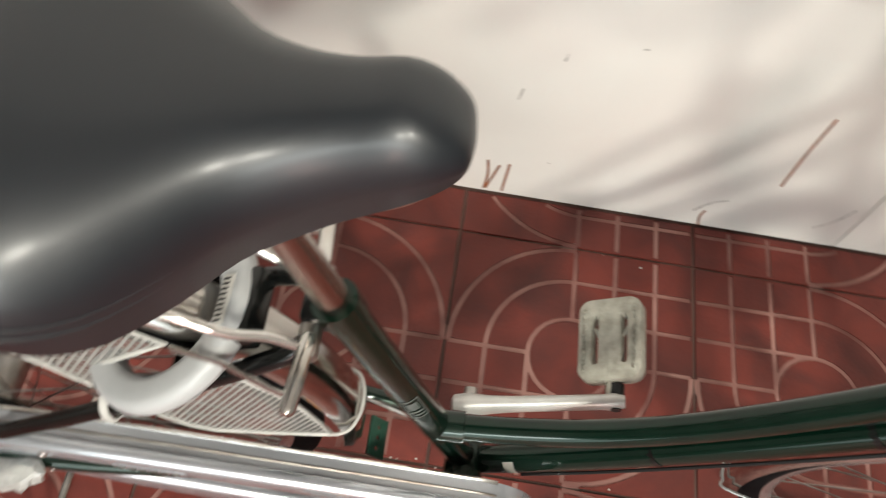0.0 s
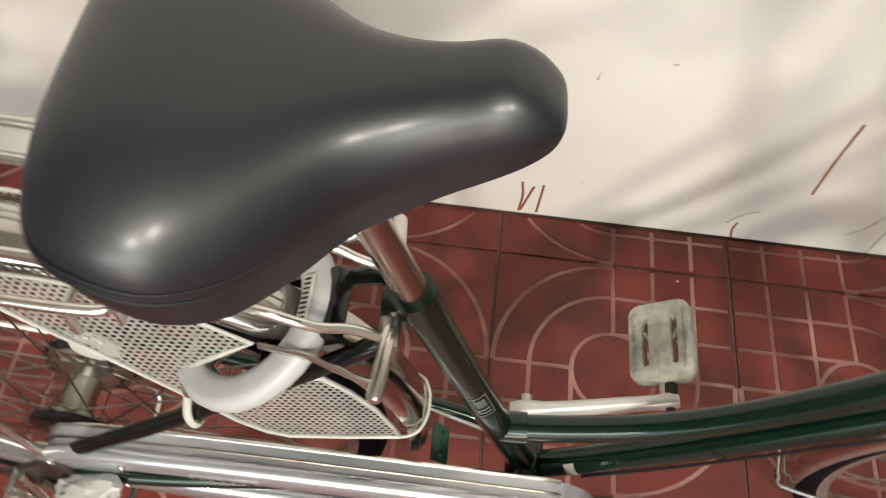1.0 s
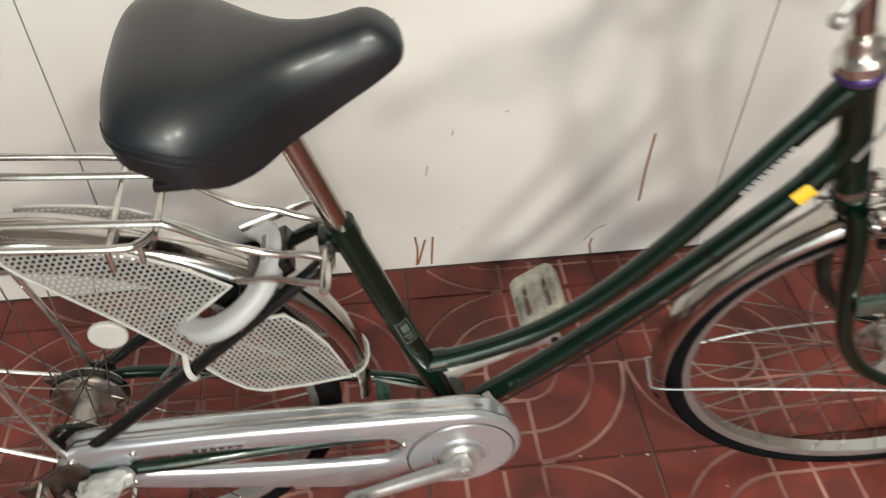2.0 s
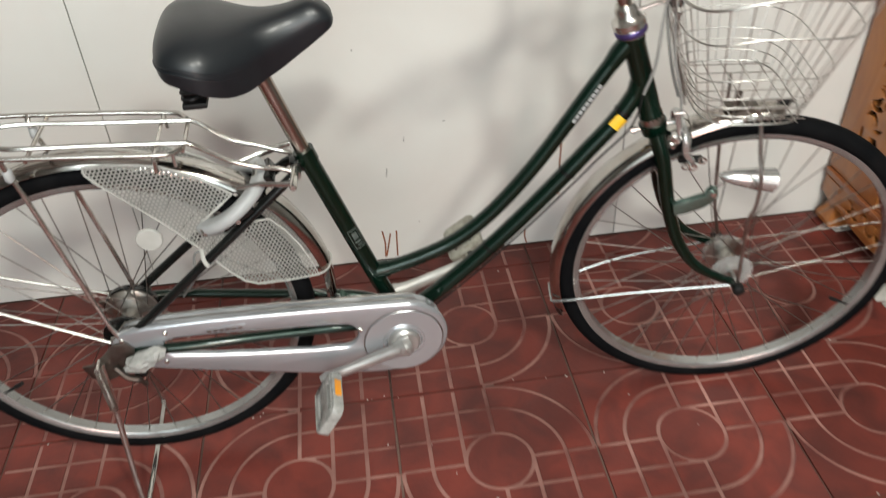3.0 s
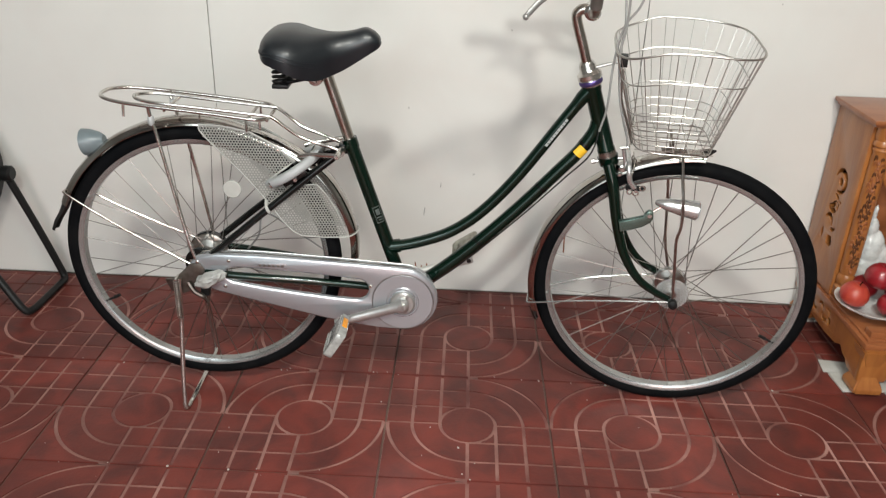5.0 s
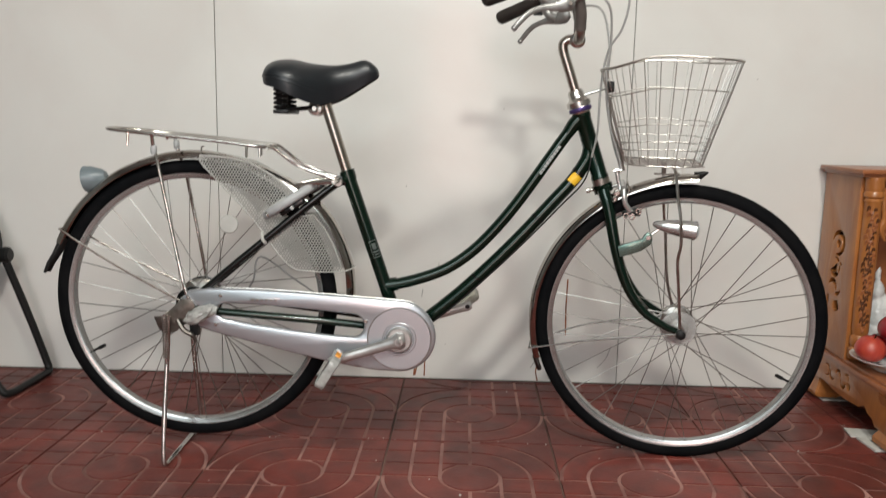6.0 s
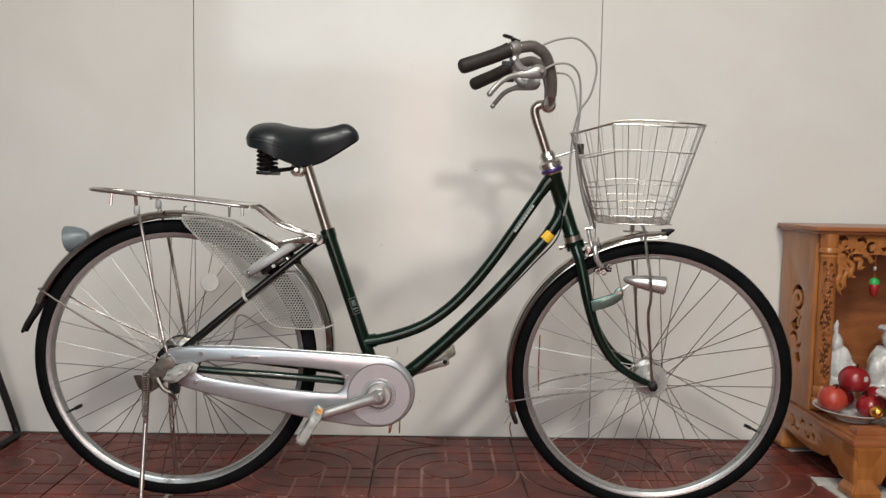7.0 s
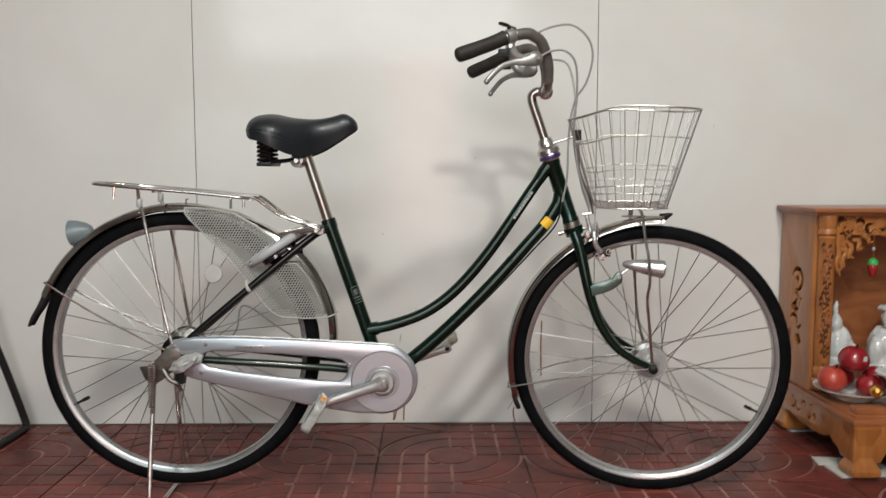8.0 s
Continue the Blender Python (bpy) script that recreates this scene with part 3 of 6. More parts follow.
        part(name, bm, mt, bike, label)

    wrap_patch((0.424, 0, 0.659), (0.439, 0, 0.677), 0.0160, -50, 48, "sticker", "yellow", "small yellow sticker")
    a, b = Vector((0.350, 0, 0.680)), Vector((0.394, 0, 0.745))
    for k in range(9):
        wrap_patch(a.lerp(b, k / 9), a.lerp(b, (k + 0.80) / 9), 0.0139, -4, 24, "lettering_bar", "grey", "pale lettering bar")
    a, b = Vector((-0.0388, 0, 0.514)), Vector((-0.0254, 0, 0.475))
    for lo, hi in ((0, 0.045), (0.955, 1)):
        wrap_patch(a.lerp(b, lo), a.lerp(b, hi), 0.0161, -56, 10, "label_line", "faded", "")
    for lo, hi in ((-56, -52), (6, 10)):
        wrap_patch(a, b, 0.0161, lo, hi, "label_line", "faded", "")
    wrap_patch(a.lerp(b, 0.16), a.lerp(b, 0.52), 0.0161, -42, -8, "label_mark", "faded", "pale label mark")
    wrap_patch(a.lerp(b, 0.62), a.lerp(b, 0.70), 0.0161, -46, -2, "label_mark", "faded", "")
    wrap_patch(a.lerp(b, 0.78), a.lerp(b, 0.86), 0.0161, -46, -12, "label_mark", "faded", "")
    wrap_patch((0.0842, 0, 0.3204), (0.0938, 0, 0.3276), 0.0160, -60, 110, "tape", "paper", "white tape band")
    # cable along the lower tube
    part("frame_cable", rod(smooth_line([(0.470, -0.012, 0.75), (0.455, -0.020, 0.67), (0.40, -0.017, 0.605), (0.30, -0.016, 0.498), (0.18, -0.015, 0.382), (0.10, -0.014, 0.315)], 5), 0.0019, 6), "plastic", bike, "black brake cable")
    for k in (10, 18, 25):
        part("cable_clip", rod([dt[k] - d * 0.003, dt[k] + d * 0.003], 0.0164, 12), "black", bike)


def build_saddle(bike):
    sta = ((-0.277, 0.891, 0.040, 0.880), (-0.273, 0.903, 0.080, 0.872), (-0.261, 0.915, 0.107, 0.863), (-0.239, 0.922, 0.121, 0.857), (-0.208, 0.923, 0.124, 0.844),
           (-0.178, 0.917, 0.108, 0.831), (-0.152, 0.914, 0.084, 0.824), (-0.126, 0.913, 0.059, 0.829), (-0.100, 0.915, 0.0445, 0.839), (-0.075, 0.920, 0.0365, 0.853),
           (-0.052, 0.926, 0.0335, 0.867), (-0.036, 0.9215, 0.0305, 0.877), (-0.024, 0.9125, 0.024, 0.884), (-0.0185, 0.905, 0.017, 0.889), (-0.0165, 0.8965, 0.007, 0.8925), (-0.0162, 0.8955, 0.001, 0.8940))
    turn = Matrix.Translation((-0.12925, -0.008, 0)) @ Matrix.Rotation(radians(0.5), 4, "Z") @ Matrix.Diagonal((0.9644, 1, 1, 1)) @ Matrix.Translation((0.13, 0, 0))

    def nose(x):
        # the nose is bent a little to one side
        t = max(0.0, min(1.0, (x + 0.14) / 0.09))
        r = max(0.0, min(1.0, (-0.16 - x) / 0.08))
        return -0.0015 * t * t * (3 - 2 * t) + 0.002 * r * r * (3 - 2 * r)

    line = smooth_line([(x, zt, w) for x, zt, w, zs in sta], 3)
    low = smooth_line([(x, zs, 0) for x, zt, w, zs in sta], 3)
    bm = bmesh.new()
    rings = []
    n = 22
    for p, q in zip(line, low):
        x, zt, w, zs = p.x, p.y, p.z, q.y
        low_w = 0.76 + 0.16 * max(0.0, min(1.0, (-0.12 - x) / 0.06))
        ring = []
        for k in range(n + 1):
            a = math.pi * k / n
            c, s = math.cos(a), math.sin(a)
            ring.append(bm.verts.new(turn @ Vector((x, nose(x) + w * (low_w + (1 - low_w) * min(1.0, 2.2 * s)) * math.copysign(abs(c) ** 0.66, c), zs + (zt - zs) * s ** 0.80))))
        for k in range(1, 6):
            t = k / 6
            ring.append(bm.verts.new(turn @ Vector((x, nose(x) + w * low_w * (-1 + 2 * t), zs + min(0.022, (zt - zs) * 0.35) * math.sin(math.pi * t)))))
        rings.append(ring)
    m = len(rings[0])
    for a, b in zip(rings, rings[1:]):
        for k in range(m):
            bm.faces.new((a[k], a[(k + 1) % m], b[(k + 1) % m], b[k]))
    bm.faces.new(rings[0])
    bm.faces.new(rings[-1][::-1])
    saddle = part("saddle", bm, "vinyl", bike, "black padded vinyl saddle", angle=80)
    # two sewn ridges round the back of the cover
    for lift, r in ((0.33, 0.0014), (0.43, 0.0011)):
        run = []
        for sgn in (1, -1):
            side = []
            for p, q in list(zip(line, low))[3:20]:
                x, zt, w, zs = p.x, p.y, p.z, q.y
                sn = lift ** (1 / 0.80)
                c = math.sqrt(max(0.0, 1 - sn * sn))
                low_w = 0.76 + 0.16 * max(0.0, min(1.0, (-0.12 - x) / 0.06))
                yy = w * (low_w + (1 - low_w) * min(1.0, 2.2 * sn)) * c ** 0.66
                side.append(turn @ Vector((x - 0.0006, nose(x) + sgn * yy * 1.003, zs + (zt - zs) * lift)))
            run += side[::-1] if sgn == 1 else side
        ends = [r * min(1.0, 0.12 + min(k, len(run) - 1 - k) / 9) for k in range(len(run))]
        part("piping", rod(run, ends, 6), "vinyl", saddle, "sewn black piping")
    for s in (-1, 1):
        pts = []
        for k in range(26):
            a = 2 * math.pi * 5 * k / 25
            pts.append((-0.232 + 0.014 * math.cos(a), -0.013 + 0.048 * s + 0.014 * math.sin(a), 0.812 + 0.048 * k / 25))
        part("spring", rod(smooth_line(pts, 4), 0.0032, 6), "plastic", saddle, "black coil spring")
        part("rail", rod(smooth_line([(-0.234, -0.013 + 0.048 * s, 0.812), (-0.20, -0.013 + 0.035 * s, 0.815), (-0.16, -0.008 + 0.020 * s, 0.822), (-0.12, -0.008 + 0.012 * s, 0.838), (-0.07, -0.008 + 0.006 * s, 0.872)], 4), 0.0038, 8), "plastic", saddle, "black wire saddle rail")
    part("spring_plate", box(-0.247, -0.076, 0.803, -0.212, 0.050, 0.812, 0.003), "plastic", saddle, "black spring base plate")
    part("seat_post", rod([(-0.144, 0, 0.840), (-0.141, 0, 0.823), (-0.089, 0, 0.660)], 0.0127, 18), "satin", bike, "worn plated seat post")
    part("clamp_strap", rod([(-0.160, 0, 0.817), (-0.146, 0, 0.822)], [0.015, 0.0145], 14), "steel", bike)
    bm = lathe([(0.005, -0.040), (0.009, -0.039), (0.009, -0.033), (0.0145, -0.032), (0.0165, -0.026), (0.0165, -0.014), (0.012, -0.012), (0.012, 0.012), (0.0165, 0.014), (0.0165, 0.026), (0.0145, 0.032), (0.009, 0.033), (0.005, 0.040)], 20,
               Matrix.Translation((-0.162, 0, 0.816)) @ Matrix.Rotation(radians(90), 4, "X"))
    part("saddle_clamp", bm, "chrome", bike, "chrome saddle clamp with a bolt")


def build_chain_case(bike):
    """Silver pressed case with a long slot, round the crank disc."""
    def circle(c, r, a0, a1, n):
        return [(c[0] + r * math.cos(radians(a0 + (a1 - a0) * k / n)), c[1] + r * math.sin(radians(a0 + (a1 - a0) * k / n))) for k in range(n + 1)]

    out = circle((0.037, 0.303), 0.0775, 88, -92, 26)
    out += [(-0.02, 0.228), (-0.09, 0.239), (-0.147, 0.250), (-0.25, 0.275), (-0.34, 0.297), (-0.401, 0.313), (-0.441, 0.328), (-0.461, 0.348), (-0.461, 0.376), (-0.443, 0.395), (-0.40, 0.402),
            (-0.30, 0.401), (-0.213, 0.397), (-0.10, 0.390), (-0.03, 0.3855)]
    hole = circle((-0.071, 0.3265), 0.0325, 84, -98, 14) + [(-0.12, 0.2970), (-0.20, 0.3055), (-0.30, 0.319), (-0.370, 0.331), (-0.388, 0.345), (-0.384, 0.373), (-0.358, 0.379), (-0.30, 0.377), (-0.20, 0.371), (-0.12, 0.364)]
    face = plate(out, [hole], 0.0015, 0.0060, Matrix.Translation((0, -0.0685, 0)) @ UPRIGHT)
    case = part("chain_case", face, "silver", bike, "silver painted steel chain case", angle=50)
    skirt = bmesh.new()
    loops = [[skirt.verts.new((x, y, z)) for x, z in out] for y in (-0.068, -0.040)]
    for k in range(len(out)):
        skirt.faces.new((loops[0][k], loops[0][(k + 1) % len(out)], loops[1][(k + 1) % len(out)], loops[1][k]))
    inner = [[skirt.verts.new((0.0 + x * 0.996, y, 0.3 + (z - 0.3) * 0.99)) for x, z in out] for y in (-0.068, -0.040)]
    for k in range(len(out)):
        skirt.faces.new((inner[1][k], inner[1][(k + 1) % len(out)], inner[0][(k + 1) % len(out)], inner[0][k]))
        skirt.faces.new((loops[1][k], loops[1][(k + 1) % len(out)], inner[1][(k + 1) % len(out)], inner[1][k]))
    part("case_skirt", skirt, "silver", case)
    seam = [(x, -0.0535, z + 0.0004) for x, z in out if z > 0.374]
    part("case_seam", rod(sorted(seam), 0.0013, 6), "dark_steel", case, "dark seam along the case top")
    part("case_lip", rod(sorted((x, -0.0405, z + 0.0004) for x, z in out if z > 0.374), 0.0022, 8), "chrome", case, "bright rolled lip of the case")
    c = Matrix.Translation((BB.x, 0, BB.z)) @ Matrix.Rotation(radians(90), 4, "X")
    part("case_disc", lathe([(0.0722, 0.0752), (0.0722, 0.0772), (0.0714, 0.0780), (0.0395, 0.0780), (0.0375, 0.0795), (0.0345, 0.0795), (0.032, 0.0772), (0.027, 0.0770)], 48, c), "silver", case, "round pressed disc round the crank", angle=20)
    part("disc_groove", lathe([(0.0742, 0.0752), (0.0742, 0.0763), (0.0718, 0.0763)], 48, c), "dark_steel", case)
    part("crank_ring", lathe([(0.030, 0.076), (0.030, 0.084), (0.026, 0.088), (0.018, 0.088)], 32, c), "cast", case, "alloy dust ring")
    # raised maker's plate: a plain panel with bars
    part("badge", box(-0.306, -0.0775, 0.3775, -0.236, -0.0758, 0.3885, 0.0008), "silver", case, "small embossed badge with raised bars")
    for k in range(6):
        x = -0.302 + k * 0.0106
        part("badge_bar", box(x, -0.0785, 0.3802, x + 0.0068, -0.0772, 0.3858, 0.0006), "dark_steel", case)
    for x, z in ((-0.372, 0.391), (-0.385, 0.324), (-0.446, 0.386), (-0.040, 0.338)):
        part("screw", lathe([(0.0045, 0.0755), (0.0045, 0.078), (0.003, 0.0795)], 12, Matrix.Translation((x, 0, z)) @ Matrix.Rotation(radians(90), 4, "X")), "chrome", case)


def pedal_parts(parent, m, material, mat_label, reflectors=True):
    """A pedal with two pierced cheeks and a barrel; its spindle runs along the local z axis."""
    bm = lathe([(0.006, -0.016), (0.006, 0.0), (0.0110, 0.002), (0.0105, 0.016), (0.0104, 0.030), (0.0100, 0.074), (0.0104, 0.090), (0.006, 0.095)], 14, m)
    ped = part("pedal", bm, material, parent, mat_label)
    out = []
    w, l0, l1, r = 0.035, 0.004, 0.100, 0.013
    for cx, cy, a in ((w - r, l1 - r, 0), (-w + r, l1 - r, 90), (-w + r, l0 + r, 180), (w - r, l0 + r, 270)):
        out += [(cx + r * math.cos(radians(a + 15 * k)), cy + r * math.sin(radians(a + 15 * k))) for k in range(7)]
    hole = lambda s: [(s * 0.0112, 0.021), (s * 0.0205, 0.018), (s * 0.0232, 0.024), (s * 0.0232, 0.076), (s * 0.0195, 0.084), (s * 0.0112, 0.083)]
    cage = plate(out, [hole(1), hole(-1)], 0.0075, 0.0025, m @ Matrix.Rotation(radians(90), 4, "X"))
    part("pedal_cage", cage, material, ped)
    for s in (-1, 1):
        bm = rod(smooth_line([m @ Vector((s * 0.008, 0, 0.052)), m @ Vector((s * 0.014, 0, 0.058)), m @ Vector((s * 0.019, 0, 0.066)), m @ Vector((s * 0.027, 0, 0.070))], 3), 0.0028, 8)
        part("pedal_web", bm, material, ped)
        for k in range(11):
            v = 0.014 + 0.0074 * k
            part("pedal_stud", lathe([(0.0026, -0.0112), (0.0016, -0.0122), (0.0016, 0.0122), (0.0026, 0.0112)], 6, m @ Matrix.Translation((s * 0.0298, 0, v)) @ Matrix.Rotation(radians(90), 4, "X")), material, ped)
        if reflectors:
            part("pedal_reflector", box(s * 0.0375 - 0.002, -0.006, 0.030, s * 0.0375 + 0.002, 0.006, 0.066, 0.001, m=m), "orange", ped, "amber pedal reflector")
    return ped


def build_cranks(bike):
    near_end = Vector((-0.111, -0.098, 0.250))
    start = Vector((BB.x, -0.094, BB.z))
    pts = [start + Vector((0.010, 0.004, 0.002)), start, start.lerp(near_end, 0.12), start.lerp(near_end, 0.9), near_end, near_end + (near_end - start).normalized() * 0.012]
    arm = part("crank", tube(bmesh.new(), pts, [0.017, 0.0210, 0.0135, 0.0105, 0.0125, 0.009], 14, flat=0.75), "cast", bike, "alloy crank arm")
    part("crank_cap", lathe([(0.013, 0.086), (0.013, 0.104), (0.009, 0.1075)], 18, Matrix.Translation((BB.x, 0, BB.z)) @ Matrix.Rotation(radians(90), 4, "X")), "cast", arm)
    # pedals hang level-ish: spindle along -y on the near side
    m = Matrix.Translation(near_end + Vector((0, -0.010, 0))) @ Matrix.Rotation(radians(-58), 4, "Y") @ Matrix.Rotation(radians(90), 4, "X")
    pedal_parts(arm, m, "wrap", "grey pedal wrapped in clear plastic")
    far_start, far_end = Vector((BB.x, 0.060, BB.z)), Vector((0.1945, 0.0725, 0.345))
    out = (far_end - far_start).normalized()
    pts = [far_start - out * 0.020, far_start - out * 0.016, far_start, far_start.lerp(far_end, 0.14), far_start.lerp(far_end, 0.3), far_start.lerp(far_end, 0.9), far_end, far_end + out * 0.010]
    far = part("crank", tube(bmesh.new(), pts, [0.010, 0.0170, 0.0185, 0.0140, 0.0122, 0.0112, 0.0132, 0.009], 14, flat=0.75), "pale_alloy", bike, "pale alloy crank arm")
    part("spindle_end", rod([far_end + Vector((0, -0.0102, 0)), far_end + Vector((0, -0.0088, 0))], 0.0058, 14), "plastic", far, "dark pedal hole")
    part("pedal_collar", rod([far_end + Vector((0, 0.004, 0)), far_end + Vector((0, 0.019, 0))], 0.0095, 12), "plastic", far, "black spindle collar")
    part("spindle", rod([(BB.x, -0.08, BB.z), (BB.x, 0.08, BB.z)], 0.008, 12), "steel", bike)
    m = Matrix.Translation(far_end + Vector((-0.006, 0.020, 0))) @ Matrix.Rotation(radians(-34), 4, "Y") @ Matrix.Rotation(radians(-90), 4, "X")
    pedal_parts(far, m, "cream", "aged cream plastic pedal", False)


def guard_reach(a):
    """The rear mudguard stands off the tyre towards the seat tube."""
    t = max(0.0, min(1.0, (72 - a) / 40))
    return 0.353 + 0.003 * max(0.0, min(1.0, (112 - a) / 30)) + 0.027 * t * t * (3 - 2 * t) - 0.006 * max(0.0, (14 - a) / 10)


def skirt_y(x, z):
    """How far out the skirt guard lies: it flares towards the hub."""
    return 0.032 + 0.12 * (0.36 - min(0.38, math.hypot(x - RW.x, z - RW.z)))


def build_rear(bike):
    part("rear_mudguard", arc_sheet(RW, guard_reach, 3, 157, 0.027, 0.017, 56), "fender", bike, "dulled stainless rear mudguard")
    flap = bmesh.new()
    prof = [(156.5, 0.017, 0.024), (162, 0.021, 0.022), (166.5, 0.030, 0.018), (170.5, 0.036, 0.011)]
    rows = []
    for a, d, w in prof:
        ring = []
        for y, e in ((-w, -0.010), (-w * 0.6, -0.001), (0, 0.002), (w * 0.6, -0.001), (w, -0.010), (w * 0.5, -0.006), (0, -0.004), (-w * 0.5, -0.006)):
            ring.append(flap.verts.new(Vector(polar(RW, TYRE_R + d + e, a, y))))
        rows.append(ring)
    for a, b in zip(rows, rows[1:]):
        for k in range(8):
            flap.faces.new((a[k], a[(k + 1) % 8], b[(k + 1) % 8], b[k]))
    flap.faces.new(rows[0])
    flap.faces.new(rows[-1][::-1])
    part("mudflap", flap, "plastic", bike, "black rubber mudflap")
    for s in (-1, 1):
        part("mudguard_stay", rod(smooth_line([(RW.x, 0.066 * s, RW.z + 0.002), polar(RW, 0.20, 153, 0.045 * s), polar(RW, TYRE_R + 0.004, 151.5, 0.031 * s), polar(RW, TYRE_R + 0.018, 151.5, 0.02 * s), polar(RW, TYRE_R + 0.0185, 151.5, 0)], 5), 0.0027, 7), "chrome", bike, "thin bright mudguard stay")
    # tail lamp on the mudguard
    base = Vector(polar(RW, TYRE_R + 0.012, 138))
    m = Matrix.Translation((-0.684, 0, 0.647)) @ Matrix.Rotation(radians(-90 - 8), 4, "Y")
    lamp = part("tail_lamp", lathe([(0.012, -0.030), (0.020, -0.020), (0.028, 0.0), (0.031, 0.018)], 24, m), "smoke", bike, "blue-grey tail reflector housing")
    part("tail_lens", lathe([(0.0295, 0.0165), (0.0290, 0.0185), (0.020, 0.0195)], 24, m), "red", lamp, "red reflector lens")
    part("tail_bracket", rod([base, (-0.668, 0, 0.647)], 0.006, 8), "plastic", lamp)
    # carrier rack
    y, yi = 0.068, 0.036
    h = lambda x: 0.731 + (-0.26 - x) * 0.086
    loop = [(-0.270, -0.047, h(-0.270) - 0.003), (-0.280, -0.060, h(-0.280) - 0.003), (-0.30, -y * 0.99, h(-0.30) - 0.002), (-0.40, -y, h(-0.40)), (-0.56, -y * 0.96, h(-0.56)), (-0.625, -y * 0.62, h(-0.625)), (-0.640, 0, h(-0.640))]
    loop += [(x, -q, z) for x, q, z in loop[-2::-1]]
    rack = part("carrier_rack", rod(smooth_line(loop, 5), 0.0042, 10), "chrome", bike, "chrome wire carrier rack")
    inner = [(-0.262, -yi, h(-0.262)), (-0.40, -yi, h(-0.40)), (-0.53, -yi, h(-0.53)), (-0.572, 0, h(-0.572)), (-0.53, yi, h(-0.53)), (-0.40, yi, h(-0.40)), (-0.262, yi, h(-0.262))]
    part("rack_inner_loop", rod(smooth_line(inner, 5), 0.0040, 8), "chrome", rack)
    part("rack_crossbar", rod([(-0.268, -0.050, h(-0.262) - 0.006), (-0.268, 0.050, h(-0.262) - 0.006)], 0.0036, 8), "chrome", rack)
    for x, hang in ((-0.308, 0.030), (-0.485, 0.006)):
        part("rack_crossbar", rod(smooth_line([(x, -y - 0.002 * (hang > 0.01), h(x) - hang), (x, -y, h(x) - 0.006), (x, -y * 0.8, h(x) - 0.005), (x, y * 0.8, h(x) - 0.005), (x, y, h(x) - 0.006), (x, y + 0.002 * (hang > 0.01), h(x) - hang)][(hang < 0.01):(5 if hang < 0.01 else 6)], 4), 0.0032, 8), "chrome", rack)
    part("rack_hook", rod([(-0.573, -y * 0.94, h(-0.573) - 0.001), (-0.576, -y * 0.94, h(-0.573) - 0.030)], 0.003, 7), "chrome", rack)
    part("rack_hook", rod([(-0.281, -0.061, h(-0.281) - 0.003), (-0.281, -0.061, h(-0.281) - 0.026)], 0.003, 7), "chrome", rack)
    for s in (-1, 1):
        part("rack_arm", rod(smooth_line([(-0.263, yi * s, 0.7313), (-0.248, yi * s, 0.722), (-0.213, 0.034 * s, 0.695), (-0.193, 0.033 * s, 0.684), (-0.160, 0.034 * s, 0.672), (-0.135, 0.029 * s, 0.664), (-0.107, 0.030 * s, 0.653)], 4), 0.0042, 9), "chrome", rack)
        top = [(-0.520, 0.0665 * s, h(-0.52)), (-0.521, 0.060 * s, 0.740), (-0.521, 0.054 * s, 0.718), (-0.513, 0.055 * s, 0.690)] if s < 0 else [(-0.512, 0.0665, h(-0.512)), (-0.511, 0.060, 0.745), (-0.507, 0.056, 0.727), (-0.499, 0.056, 0.70)]
        foot = [(-0.483, 0.061 * s, 0.532), (-0.460, 0.070 * s, 0.426), (-0.448, 0.071 * s, 0.380)] if s < 0 else [(-0.484, 0.060, 0.64), (-0.451, 0.070, 0.421), (-0.448, 0.071, 0.380)]
        part("rack_leg", rod(smooth_line(top + foot + [(RW.x, 0.070 * s, RW.z)], 5), 0.0042, 9), "chrome", rack, "chrome rack leg")
        part("arm_spacer", rod([(-0.109, 0.020 * s, 0.656), (-0.109, 0.024 * s, 0.656), (-0.113, 0.076 * s, 0.655), (-0.113, 0.079 * s, 0.655)], [0.0045, 0.0062, 0.0062, 0.0045], 12), "chrome", rack, "chrome spacer tube at the rack arm")
        part("arm_strip", tube(bmesh.new(), [(-0.204, 0.040 * s, 0.642), (-0.165, 0.048 * s, 0.650), (-0.128, 0.062 * s, 0.654), (-0.112, 0.066 * s, 0.655)], 0.0055, 8, flat=0.45), "chrome", rack, "flat chrome strip under the rack arm")
        part("leg_joint", lathe([(0.0045, -0.011), (0.0072, -0.007), (0.0072, 0.007), (0.0045, 0.011)], 12, Matrix.Translation(Vector(top[2]))), "grey", rack)
    # skirt guard: pierced sheet on both sides of the wheel
    for s in (-1, 1):
        edge = [(-0.424, 0.706), (-0.395, 0.7055), (-0.355, 0.701), (-0.312, 0.692), (-0.26, 0.664), (-0.214, 0.628), (-0.240, 0.609), (-0.268, 0.588), (-0.258, 0.566), (-0.215, 0.572), (-0.165, 0.573), (-0.142, 0.545), (-0.122, 0.510), (-0.108, 0.472), (-0.099, 0.443), (-0.15, 0.4435), (-0.203, 0.448), (-0.224, 0.460), (-0.246, 0.485), (-0.278, 0.532), (-0.308, 0.570), (-0.335, 0.601), (-0.378, 0.645), (-0.412, 0.679), (-0.424, 0.694)]
        loop = [(x, skirt_y(x, z) * s, z) for x, z in edge]
        guard = part("skirt_guard", tube(bmesh.new(), loop, 0.0026, 8, True, 0.6), "white", bike, "white pierced plastic skirt guard", angle=70)
        poly = [Vector(p) for p in edge]

        def inside(x, z):
            c = False
            for i in range(len(poly)):
                a, b = poly[i], poly[i - 1]
